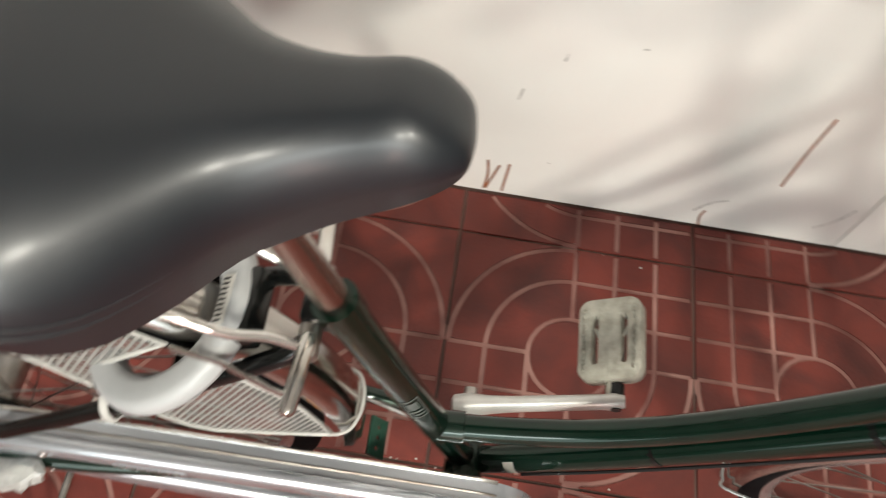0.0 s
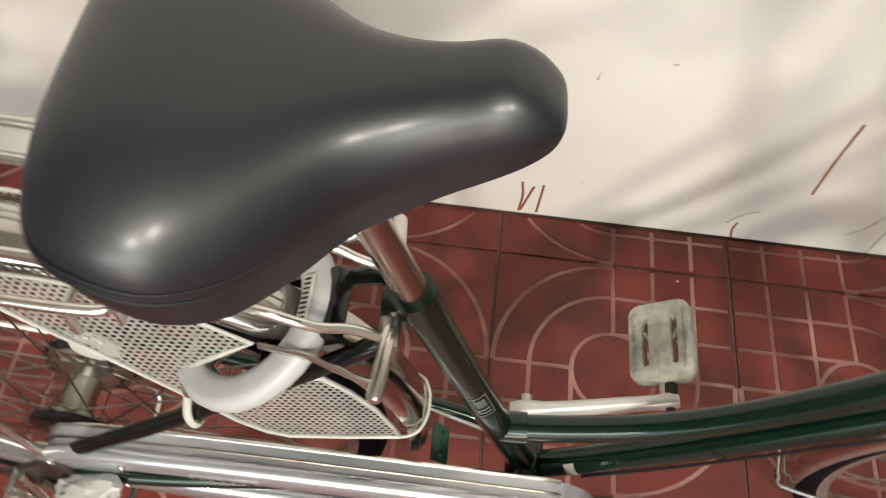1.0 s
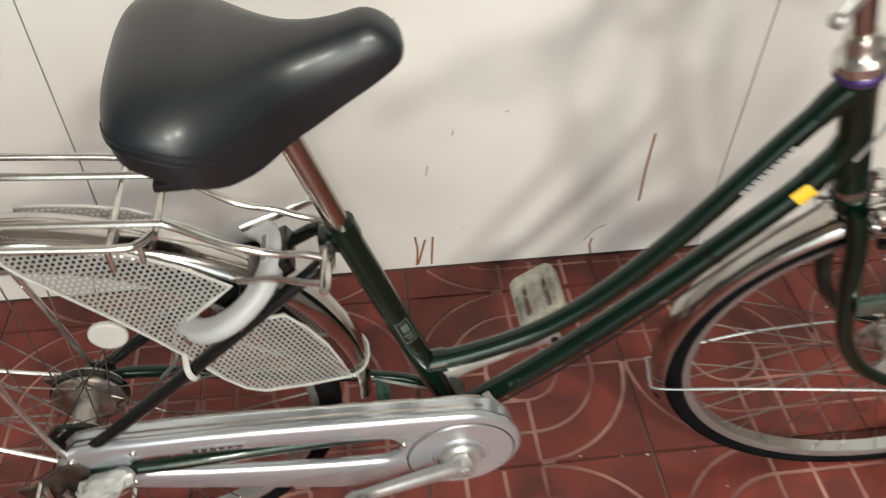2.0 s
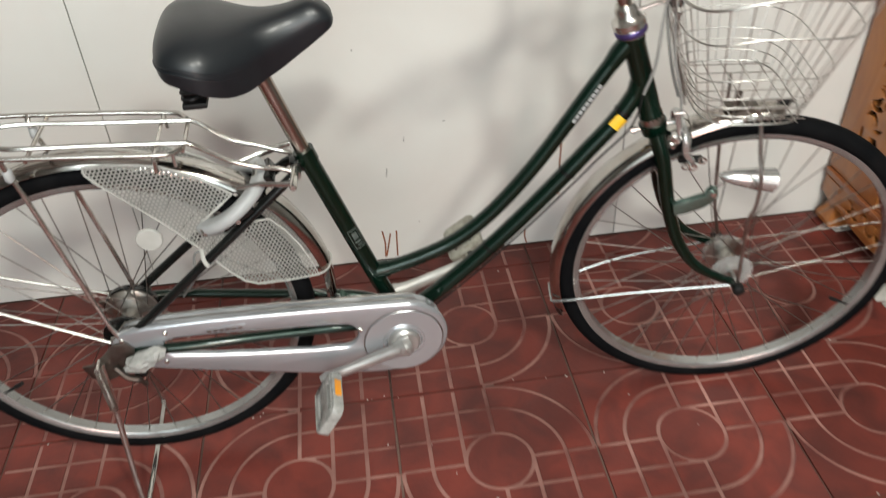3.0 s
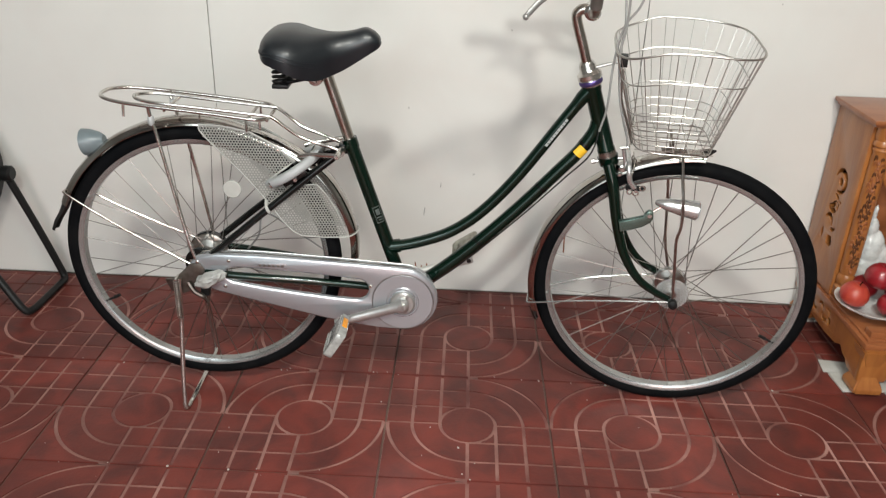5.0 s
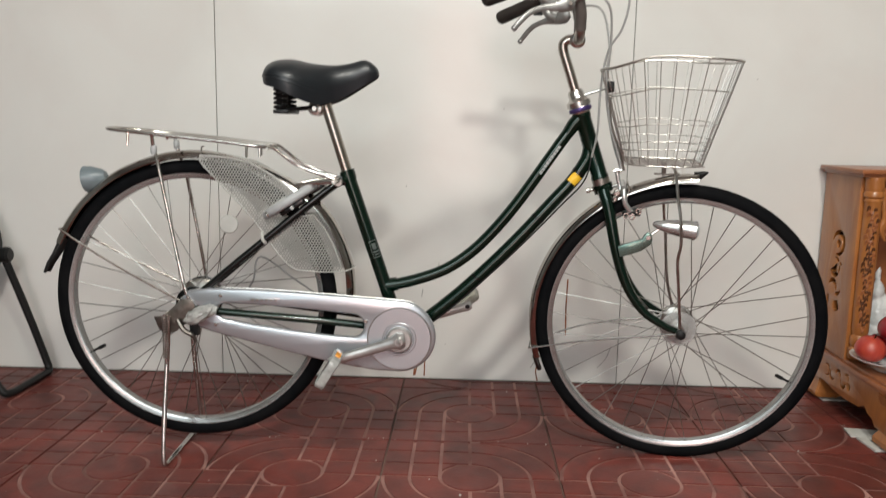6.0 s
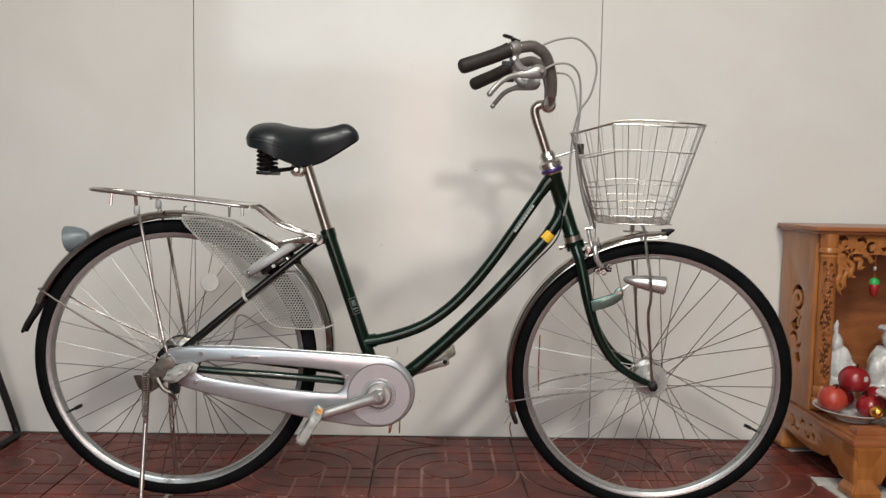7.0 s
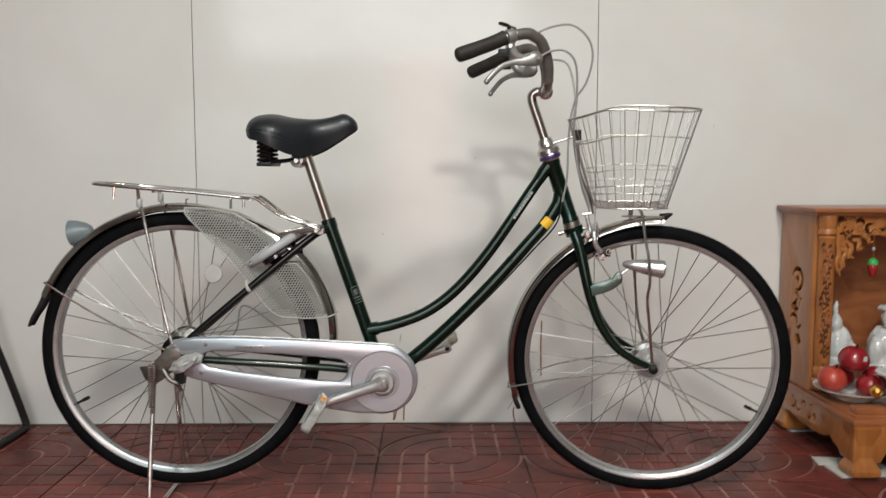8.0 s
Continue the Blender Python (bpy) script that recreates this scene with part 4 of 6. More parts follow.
                if (a.y > z) != (b.y > z) and x < (b.x - a.x) * (z - a.y) / (b.y - a.y) + a.x:
                    c = not c
            return c

        bm = bmesh.new()
        pitch = 0.0066
        row = 0
        z = 0.43
        cache = {}

        def vert(x, zz):
            key = (round(x, 5), round(zz, 5))
            if key not in cache:
                cache[key] = bm.verts.new((x, skirt_y(x, zz) * s, zz))
            return cache[key]

        rr = pitch / math.sqrt(3)
        while z < 0.71:
            x = -0.44 + (pitch / 2 if row % 2 else 0)
            while x < -0.09:
                if inside(x, z):
                    outer = [(x + rr * math.cos(radians(30 + 60 * k)), z + rr * math.sin(radians(30 + 60 * k))) for k in range(6)]
                    inner = [(x + rr * 0.57 * math.cos(radians(30 + 60 * k)), z + rr * 0.57 * math.sin(radians(30 + 60 * k))) for k in range(6)]
                    hole = [bm.verts.new((px, skirt_y(px, pz) * s, pz)) for px, pz in inner]
                    ov = [vert(*p) for p in outer]
                    for k in range(6):
                        bm.faces.new((ov[k], ov[(k + 1) % 6], hole[(k + 1) % 6], hole[k]))
                x += pitch
            z += pitch * math.sqrt(3) / 2
            row += 1
        bmesh.ops.solidify(bm, geom=list(bm.faces), thickness=0.0012)
        part("pierced_sheet", bm, "white", guard, smooth=False)
        part("guard_clip", tube(bmesh.new(), smooth_line([(-0.281, 0.046 * s, 0.536), (-0.279, 0.060 * s, 0.529), (-0.276, 0.0655 * s, 0.521), (-0.272, 0.0655 * s, 0.515), (-0.270, 0.060 * s, 0.511)], 4), 0.0036, 8, flat=0.5), "white", guard, "white clip hooked over the stay")
        part("guard_hook", rod(smooth_line([(-0.102, 0.033 * s, 0.444), (-0.092, 0.032 * s, 0.446), (-0.082, 0.026 * s, 0.449), (-0.076, 0.012 * s, 0.451), (-0.075, 0.0, 0.4515)], 5), 0.0017, 7), "white", guard)
    part("guard_tab", rod([polar(RW, guard_reach(86) - 0.002, 86, -0.020), polar(RW, guard_reach(86) + 0.009, 86, -0.020), polar(RW, guard_reach(86) + 0.010, 85, -0.020)], 0.0022, 7), "chrome", bike, "small mudguard clip")
    # ring lock across the seat stays
    c = Vector((-0.222, 0, 0.606))
    along = Vector((0.84, 0, 0.545)).normalized()
    bm = bmesh.new()
    pts = []
    for k in range(29):
        a = radians(-150 + 300 * k / 28)
        pts.append(c + along * 0.066 * math.cos(a) + Vector((0, 0.066 * math.sin(a), 0)))
    tube(bm, pts, 0.0145, 14)
    nrm = Vector((along.z, 0, -along.x))
    for v in bm.verts:
        q = (v.co - c).dot(nrm)
        v.co -= nrm * (q - math.copysign(min(abs(q), 0.0105), q) * 0.95)
    lock = part("ring_lock", bm, "grey", bike, "light grey plastic ring lock", angle=70)
    m = Matrix.Translation(c + along * 0.045)
    tilt = Matrix.Rotation(-math.atan2(along.z, along.x), 4, "Y")
    part("lock_case", box(-0.020, -0.030, -0.010, 0.012, 0.030, 0.010, 0.004, m=Matrix.Translation(c + along * 0.072 + nrm * 0.006) @ tilt), "black", lock, "black lock mount")
    part("lock_label", box(-0.006, -0.020, -0.0005, 0.004, 0.020, 0.0005, m=Matrix.Translation(c + along * 0.064 - nrm * 0.0116) @ tilt), "paper", lock, "white printed label")
    for k in range(9):
        part("label_bar", box(-0.005, -0.018 + 0.0042 * k, -0.0004, 0.001, -0.0165 + 0.0042 * k, 0.0004, m=Matrix.Translation(c + along * 0.064 - nrm * 0.0124) @ tilt), "plastic", lock)
    for s in (-1, 1):
        part("lock_mount", box(-0.040, 0.052 * s - 0.007, -0.022, 0.022, 0.052 * s + 0.007, -0.008, 0.003, m=Matrix.Translation(c + along * 0.012) @ tilt), "black", lock, "black clamp under the lock")
        part("mount_screw", rod([c + along * 0.004 + nrm * 0.017 + Vector((0, 0.059 * s, 0)), c + along * 0.004 + nrm * 0.017 + Vector((0, 0.064 * s, 0))], 0.0045, 8), "chrome", lock)
    part("lock_barrel", rod([c - along * 0.03 + Vector((0, -0.055, 0)), c - along * 0.055 + Vector((0, -0.055, 0))], 0.008, 12), "chrome", lock)
    part("lock_strap", rod([c + along * 0.01 + Vector((0, -0.060, 0)) + nrm * 0.012, c + along * 0.01 + Vector((0, 0.060, 0)) + nrm * 0.012], 0.005, 8), "black", lock)
    # rear brake drum, axle nuts and wrapped end
    ax = Matrix.Translation(RW) @ Matrix.Rotation(radians(90), 4, "X")
    part("brake_drum", lathe([(0.044, -0.052), (0.047, -0.049), (0.047, -0.030), (0.040, -0.026)], 32, ax), "steel", bike, "dull steel rear brake drum")
    part("drum_band", lathe([(0.0475, -0.046), (0.0500, -0.045), (0.0500, -0.036), (0.0475, -0.035)], 36, ax), "black", bike, "black brake band")
    part("freewheel", lathe([(0.036, 0.028), (0.040, 0.030), (0.040, 0.036), (0.032, 0.038)], 32, ax), "black", bike)
    part("axle_nut", lathe([(0.009, 0.060), (0.010, 0.072), (0.007, 0.080)], 6, ax), "chrome", bike, smooth=False)
    wrap = bmesh.new()
    bmesh.ops.create_icosphere(wrap, subdivisions=3, radius=1.0)
    for v in wrap.verts:
        d = 1 + 0.22 * noise.noise(v.co * 2.3) + 0.12 * noise.noise(v.co * 6.0)
        v.co = Vector((-0.414 + v.co.x * 0.037 * d + v.co.z * 0.006, -0.092 + v.co.y * 0.018 * d, 0.350 + v.co.z * 0.021 * d + v.co.x * 0.010))
    part("axle_wrap", wrap, "wrap", bike, "axle end wrapped in crumpled clear plastic", angle=20)
    # stand
    fan = [(-0.524, 0.338), (-0.505, 0.340), (-0.484, 0.358), (-0.462, 0.380), (-0.440, 0.382), (-0.430, 0.366), (-0.436, 0.348), (-0.452, 0.328), (-0.474, 0.308), (-0.498, 0.300), (-0.514, 0.312)]
    bm = plate(fan, [], 0.002, 0.001, Matrix.Translation((0, -0.078, 0)) @ UPRIGHT)
    stand = part("kick_stand", bm, "dark_steel", bike, "steel two-legged rear stand, lowered")
    bm = plate([(-0.520, 0.352), (-0.505, 0.316), (-0.47, 0.318), (-0.43, 0.345), (-0.42, 0.372), (-0.445, 0.382), (-0.48, 0.352)], [], 0.002, 0.001, Matrix.Translation((0, 0.080, 0)) @ UPRIGHT)
    part("stand_plate", bm, "dark_steel", stand)
    leg = [(-0.490, -0.084, 0.345), (-0.494, -0.092, 0.24), (-0.495, -0.122, 0.10), (-0.494, -0.136, 0.022), (-0.492, -0.130, 0.0075), (-0.490, -0.105, 0.0055), (-0.490, 0.105, 0.0055), (-0.492, 0.130, 0.0075), (-0.494, 0.136, 0.022), (-0.495, 0.122, 0.10), (-0.494, 0.092, 0.24), (-0.490, 0.084, 0.345)]
    part("stand_loop", rod(smooth_line(leg, 5), 0.0055, 9), "chrome", stand, "bent steel stand loop")
    part("stand_hook", rod(smooth_line([(-0.470, -0.084, 0.335), (-0.455, -0.088, 0.312), (-0.436, -0.088, 0.300), (-0.428, -0.086, 0.284)], 4), [0.006] * 9 + [0.004] * 4, 8), "dark_steel", stand, "dark stand catch hook")
    pts = []
    for k in range(120):
        a = 2 * math.pi * 17 * k / 119
        pts.append((-0.493 + 0.0062 * math.cos(a), -0.100 + 0.0062 * math.sin(a), 0.348 - 0.100 * k / 119))
    part("stand_spring", rod(pts, 0.0014, 5), "steel", stand, "steel return spring")
    part("spring_eye", rod([(-0.493, -0.098, 0.25), (-0.494, -0.096, 0.232)], 0.003, 7), "chrome", stand)
    part("spring_pin", rod([(-0.493, -0.078, 0.349), (-0.493, -0.104, 0.349)], 0.0035, 8), "chrome", stand)
    part("stand_catch", box(-0.445, -0.079, 0.296, -0.425, -0.060, 0.332, 0.003, m=Matrix.Identity(4)), "plastic", stand)
    part("brake_cable", rod(smooth_line([(0.02, 0.02, 0.31), (-0.12, 0.05, 0.34), (-0.22, 0.058, 0.40), (-0.31, 0.055, 0.46), (-0.33, 0.055, 0.40), (-0.36, 0.055, 0.36)], 6), 0.0024, 6), "cable", bike)
    refl = bmesh.new()
    lathe([(0.020, -0.004), (0.022, -0.002), (0.022, 0.002), (0.020, 0.004)], 18, Matrix.Translation((-0.366, -0.016, 0.548)) @ Matrix.Rotation(radians(90), 4, "X"), refl)
    part("spoke_reflector", refl, "white", bike, "pale round spoke reflector")


def drooped(bm):
    """The bar is turned slightly in its clamp: its far end sits lower."""
    for v in bm.verts:
        if v.co.y > 0:
            v.co.z -= 0.058 * v.co.y
            v.co.x -= 0.045 * v.co.y
    return steered(bm)


def build_front(bike):
    ax = lambda t: HEAD_LOW + AXIS * t
    # fork
    part("headset_lower", steered(rod([ax(-0.010), ax(0.004)], 0.0205, 20)), "steel", bike, "steel lower headset ring")
    part("fork_crown", steered(rod([ax(-0.030), ax(-0.010)], [0.022, 0.024], 18)), "green", bike)
    for s in (-1, 1):
        pts = [ax(-0.022) + Vector((0, 0.024 * s, 0)), ax(-0.07) + Vector((0, 0.036 * s, 0)), (0.536, 0.046 * s, 0.510), (0.562, 0.050 * s, 0.435), (0.602, 0.054 * s, 0.376), (0.650, 0.056 * s, 0.344), (0.683, 0.056 * s, 0.330)]
        line = smooth_line(pts, 5)
        n = len(line)
        part("fork_blade", steered(tube(bmesh.new(), line, [0.0142 - 0.0072 * (k / n) ** 1.3 for k in range(n)], 12, flat=1.0)), "green", bike, "dark green curved fork blade")
        part("axle_nut", steered(lathe([(0.009, 0.060), (0.010, 0.072), (0.006, 0.080)], 6, Matrix.Translation(FW) @ Matrix.Rotation(radians(-90 * s), 4, "X"))), "chrome", bike, smooth=False)
        part("mudguard_stay", steered(rod(smooth_line([(FW.x, 0.062 * s, FW.z + 0.004 * s), polar(FW, 0.20, 191 if s < 0 else 187, 0.045 * s), polar(FW, TYRE_R + 0.004, 192, 0.030 * s), polar(FW, TYRE_R + 0.017, 192, 0.018 * s), polar(FW, TYRE_R + 0.018, 192, 0)], 5), 0.0022, 7)), "alloy", bike, "thin bright mudguard stay")
    hubm = Matrix.Translation(FW) @ Matrix.Rotation(radians(90), 4, "X")
    for s in (-1, 1):
        part("hub_disc", steered(lathe([(0.012, 0.036 * s), (0.040, 0.033 * s), (0.041, 0.031 * s), (0.012, 0.034 * s)], 32, hubm)), "disc", bike, "clear plastic hub disc")
        part("axle_cap", steered(lathe([(0.0105, 0.070 * s), (0.0115, 0.074 * s), (0.0105, 0.086 * s), (0.005, 0.089 * s)], 14, hubm)), "plastic", bike, "dark axle cap")
    part("front_mudguard", steered(arc_sheet(FW, lambda a: TYRE_R + 0.015 + 0.009 * max(0.0, min(1.0, (118 - a) / 30)) ** 1.5, 86.5, 197, 0.026, 0.016, 44)), "fender", bike, "dulled stainless front mudguard")
    bm = bmesh.new()
    rows = []
    for a, d, w in ((197, 0.016, 0.024), (201, 0.016, 0.018), (203.5, 0.015, 0.006)):
        rows.append([bm.verts.new(Vector(polar(FW, TYRE_R + d + e, a, y))) for y, e in ((-w, -0.008), (0, 0.002), (w, -0.008), (0, -0.004))])
    for a, b in zip(rows, rows[1:]):
        for k in range(4):
            bm.faces.new((a[k], a[(k + 1) % 4], b[(k + 1) % 4], b[k]))
    bm.faces.new(rows[0])
    bm.faces.new(rows[-1][::-1])
    part("mudflap", steered(bm), "plastic", bike, "small dark mudflap")
    bm = tube(bmesh.new(), [polar(FW, TYRE_R + 0.017, 87.5, 0), polar(FW, TYRE_R + 0.020, 86.2, 0), polar(FW, TYRE_R + 0.026, 84.6, 0), polar(FW, TYRE_R + 0.030, 83.2, 0)], [0.012, 0.010, 0.006, 0.002], 10, flat=0.5)
    part("mudguard_tip", steered(bm), "plastic", bike, "black mudguard nose tip")
    # side-pull brake: cable clevis, flat arm, bent caliper legs and linked pad holders
    part("caliper_bolt", steered(rod([(0.462, 0, 0.640), (0.470, 0, 0.642), (0.471, 0, 0.642), (0.530, 0, 0.655), (0.545, 0, 0.658)], [0.0065, 0.0065, 0.0042, 0.0042, 0.0070], 8)), "chrome", bike, "chrome bolt through the fork crown")
    part("caliper", steered(tube(bmesh.new(), smooth_line([(0.563, -0.044, 0.602), (0.550, -0.047, 0.620), (0.546, -0.046, 0.642), (0.544, -0.036, 0.657), (0.542, -0.012, 0.664), (0.542, 0.012, 0.664), (0.544, 0.036, 0.657), (0.546, 0.046, 0.642), (0.550, 0.047, 0.620), (0.563, 0.044, 0.602)], 4), 0.0062, 10, flat=0.6)), "lampshell", bike, "alloy caliper brake")
    part("caliper_spring", steered(rod(smooth_line([(0.552, -0.048, 0.630), (0.556, -0.030, 0.654), (0.553, 0.0, 0.670), (0.556, 0.030, 0.654), (0.552, 0.048, 0.630)], 5), 0.0014, 6)), "chrome", bike)
    part("anchor_arm", steered(tube(bmesh.new(), smooth_line([(0.528, -0.030, 0.692), (0.530, -0.031, 0.680), (0.535, -0.032, 0.660), (0.538, -0.034, 0.650)], 4), 0.0048, 8, flat=0.5)), "lampshell", bike, "alloy cable arm of the brake")
    part("cable_anchor", steered(rod([(0.520, -0.034, 0.692), (0.537, -0.034, 0.694)], 0.0034, 8)), "chrome", bike)
    for x, z, r in ((0.531, 0.642, 0.0085), (0.527, 0.629, 0.0062)):
        part("brake_nut", steered(lathe([(r, 0.024), (r, 0.034), (r * 0.6, 0.0355), (r * 0.55, 0.040)], 8, Matrix.Translation((x, 0, z)) @ Matrix.Rotation(radians(90), 4, "X"))), "chrome", bike, smooth=False)
    for s in (-1, 1):
        part("brake_pad", steered(box(0.545, 0.026 * s - 0.006, 0.590, 0.586, 0.026 * s + 0.006, 0.600, 0.002)), "plastic", bike)
        for x, z in ((0.5535, 0.5925), (0.5665, 0.5905), (0.580, 0.604)):
            link = [(x + 0.0058 * math.cos(a), 0.045 * s, z + 0.0058 * math.sin(a)) for a in [2 * math.pi * k / 12 for k in range(12)]]
            part("pad_ring", steered(tube(bmesh.new(), link, 0.0019, 6, True)), "chrome", bike, "small chrome pad holder ring")
        part("pad_bolt", steered(rod([(0.5665, 0.028 * s, 0.595), (0.5665, 0.047 * s, 0.595)], 0.0038, 8)), "chrome", bike)
    # headset, stem
    part("headset", steered(lathe([(0.0195, -0.002), (0.0245, 0.003), (0.0255, 0.010), (0.0235, 0.015), (0.0270, 0.017), (0.0270, 0.027), (0.0225, 0.031), (0.0185, 0.036), (0.0185, 0.046), (0.0150, 0.054)], 24,
                                  Matrix.Translation(HEAD_TOP) @ AXIS.to_track_quat("Z", "Y").to_matrix().to_4x4())), "chrome", bike, "chrome headset stack")
    part("headset_ring", steered(lathe([(0.0250, 0.004), (0.0262, 0.006), (0.0262, 0.011), (0.0245, 0.0135)], 24, Matrix.Translation(HEAD_TOP) @ AXIS.to_track_quat("Z", "Y").to_matrix().to_4x4())), "purple", bike, "violet headset ring")
    top = HEAD_TOP + AXIS * 0.150
    part("stem", steered(rod(smooth_line([HEAD_TOP + AXIS * 0.03, HEAD_TOP + AXIS * 0.09, top, top + Vector((0.006, 0, 0.016)), (0.413, 0, 0.980), (0.424, 0, 0.979)], 4), 0.0112, 14)), "satin", bike, "chrome handlebar stem")
    part("bar_clamp", steered(lathe([(0.002, -0.0275), (0.0085, -0.0270), (0.0140, -0.026), (0.0175, -0.023), (0.0175, 0.023), (0.0140, 0.026), (0.0085, 0.0270), (0.002, 0.0275)], 18, Matrix.Translation((0.426, 0, 0.978)) @ Matrix.Rotation(radians(90), 4, "X"))), "chrome", bike, "chrome handlebar clamp")
    # handlebar
    half = [(0.427, 0.0, 0.978), (0.428, 0.040, 0.979), (0.431, 0.068, 0.992), (0.430, 0.088, 1.037), (0.417, 0.106, 1.080), (0.388, 0.125, 1.100), (0.345, 0.143, 1.092), (0.30, 0.162, 1.073), (0.25, 0.182, 1.054)]
    pts = [(x, -y, z) for x, y, z in half[::-1]] + half[1:]
    bar = part("handlebar", drooped(rod(smooth_line(pts, 6), 0.0112, 14)), "steel", bike, "dull steel swept handlebar")
    for s in (-1, 1):
        part("bar_sleeve", drooped(rod(smooth_line([(0.431, 0.072 * s, 0.998), (0.430, 0.088 * s, 1.037), (0.417, 0.106 * s, 1.080), (0.398, 0.120 * s, 1.0955), (0.384, 0.1265 * s, 1.1000), (0.360, 0.137 * s, 1.0960)], 5), 0.0127, 14)), "sleeve", bar, "brown-grey bar sleeve")
        g = smooth_line([(0.336, 0.1470 * s, 1.0895), (0.30, 0.162 * s, 1.0735), (0.241, 0.1865 * s, 1.051)], 5)
        n = len(g) - 1
        g = g + [g[-1] + (g[-1] - g[-2]).normalized() * q for q in (0.004, 0.0075, 0.0095, 0.0105)]
        rad = [0.0158] * (n - 2) + [0.0163, 0.0165, 0.0163, 0.0150, 0.0120, 0.0075, 0.0020]
        rad[0] = 0.0170
        part("grip", drooped(rod(g, rad, 14)), "grip", bar, "dark brown rubber grip")
        # the lever blade swells to its pivot housing, which a strap hangs from the bar beside the grip
        q = 0.018 if s < 0 else 0.010
        body = [(0.346, 0.1425 * s, 1.087), (0.350, 0.141 * s, 1.066), (0.362, 0.137 * s, 1.050), (0.378, 0.131 * s, 1.044)]
        blade = [(0.398 + q, 0.120 * s, 1.051), (0.384 + q, 0.127 * s, 1.046), (0.362 + q, 0.136 * s, 1.040), (0.334 + q, 0.148 * s, 1.036), (0.308 + q, 0.162 * s, 1.024), (0.282 + q, 0.178 * s, 0.996)]
        lever = part("brake_lever", drooped(tube(bmesh.new(), smooth_line(blade, 4),
                          [0.0085, 0.0115, 0.0140, 0.0158, 0.0164, 0.0160, 0.0148, 0.0130, 0.0112, 0.0096, 0.0084, 0.0074] + [0.0062] * 8 + [0.0058], 12, flat=0.5)), "lever", bar, "alloy brake lever")
        part("lever_ball", drooped(lathe([(0.002, -0.0065), (0.0055, -0.004), (0.007, 0.0), (0.0055, 0.004), (0.002, 0.0065)], 12, Matrix.Translation((0.281 + q, 0.1785 * s, 0.994)))), "lever", lever)
        part("lever_body", drooped(tube(bmesh.new(), smooth_line(body, 4), 0.0105, 10, flat=0.8)), "lever", lever, "cast lever bracket")
        part("lever_band", drooped(rod([(0.357, 0.1380 * s, 1.0950), (0.355, 0.1390 * s, 1.0946), (0.341, 0.1445 * s, 1.0912), (0.339, 0.1455 * s, 1.0906)], [0.0145, 0.0162, 0.0162, 0.0145], 16)), "lever", lever)
        part("band_screw", drooped(rod([(0.349, 0.150 * s, 1.071), (0.349, 0.159 * s, 1.071)], 0.0042, 8)), "chrome", lever)
        part("pivot_screw", drooped(rod([(0.392 + q, 0.128 * s, 1.046), (0.392 + q, 0.140 * s, 1.046)], 0.0040, 8)), "dark_steel", lever)
        part("lever_stop", drooped(box(0.322, 0.150 * s - 0.006, 1.052, 0.344, 0.150 * s + 0.006, 1.066, 0.002)), "plastic", lever, "black plastic stop under the grip")
    m = Matrix.Translation((0.334, -0.146, 1.118)) @ Matrix.Rotation(radians(16), 4, "Y")
    bell = part("bell", drooped(lathe([(0.002, -0.004), (0.011, -0.003), (0.0135, 0.0), (0.011, 0.003), (0.002, 0.004)], 20, m)), "plastic", bar, "small dark thumb bell")
    part("bell_post", drooped(rod([(0.347, -0.142, 1.104), (0.343, -0.144, 1.116)], 0.0045, 8)), "plastic", bell)
    part("bell_thumb", drooped(rod([(0.345, -0.143, 1.115), (0.360, -0.138, 1.110)], 0.0022, 6)), "plastic", bell)
    # cables
    for pts in ([(0.398, -0.124, 1.098), (0.440, -0.11, 1.116), (0.484, -0.085, 1.121), (0.520, -0.06, 1.095), (0.532, -0.048, 1.055), (0.520, -0.040, 1.00), (0.494, -0.032, 0.955), (0.482, -0.028, 0.88), (0.480, -0.026, 0.78), (0.470, -0.018, 0.72)],
                [(0.414, -0.120, 1.051), (0.440, -0.11, 1.064), (0.472, -0.09, 1.063), (0.494, -0.07, 1.035), (0.498, -0.05, 0.96), (0.492, -0.042, 0.90), (0.505, -0.036, 0.80), (0.530, -0.022, 0.72), (0.536, -0.020, 0.69)],
                [(0.406, 0.120, 1.051), (0.44, 0.10, 1.062), (0.480, 0.07, 1.045), (0.498, 0.035, 0.96), (0.496, 0.02, 0.86), (0.515, 0.01, 0.76), (0.535, 0.006, 0.70)]):
        part("brake_cable", steered(rod(smooth_line(pts, 7), 0.0025, 6)), "cable", bike, "grey brake cable")
    # lamp on its bracket
    shape = [(0.540, 0.524), (0.560, 0.531), (0.592, 0.5425), (0.596, 0.552), (0.602, 0.5575), (0.609, 0.555), (0.611, 0.543), (0.6075, 0.533), (0.590, 0.519), (0.566, 0.509), (0.545, 0.503)]
    part("lamp_bracket", steered(plate(shape, [], 0.0045, 0.002, Matrix.Translation((0, -0.060, 0)) @ UPRIGHT)), "green_chrome", bike, "green lamp bracket")
    part("lamp_arm", steered(rod(smooth_line([(0.603, -0.058, 0.549), (0.618, -0.054, 0.560), (0.632, -0.052, 0.570)], 3), 0.0026, 7)), "chrome", bike)
    part("lamp_bolt", steered(rod([(0.6035, -0.070, 0.5485), (0.6035, -0.050, 0.5485)], 0.0050, 8)), "chrome", bike)
    m = Matrix.Translation((0.612, -0.054, 0.578)) @ Matrix.Rotation(radians(97), 4, "Y")
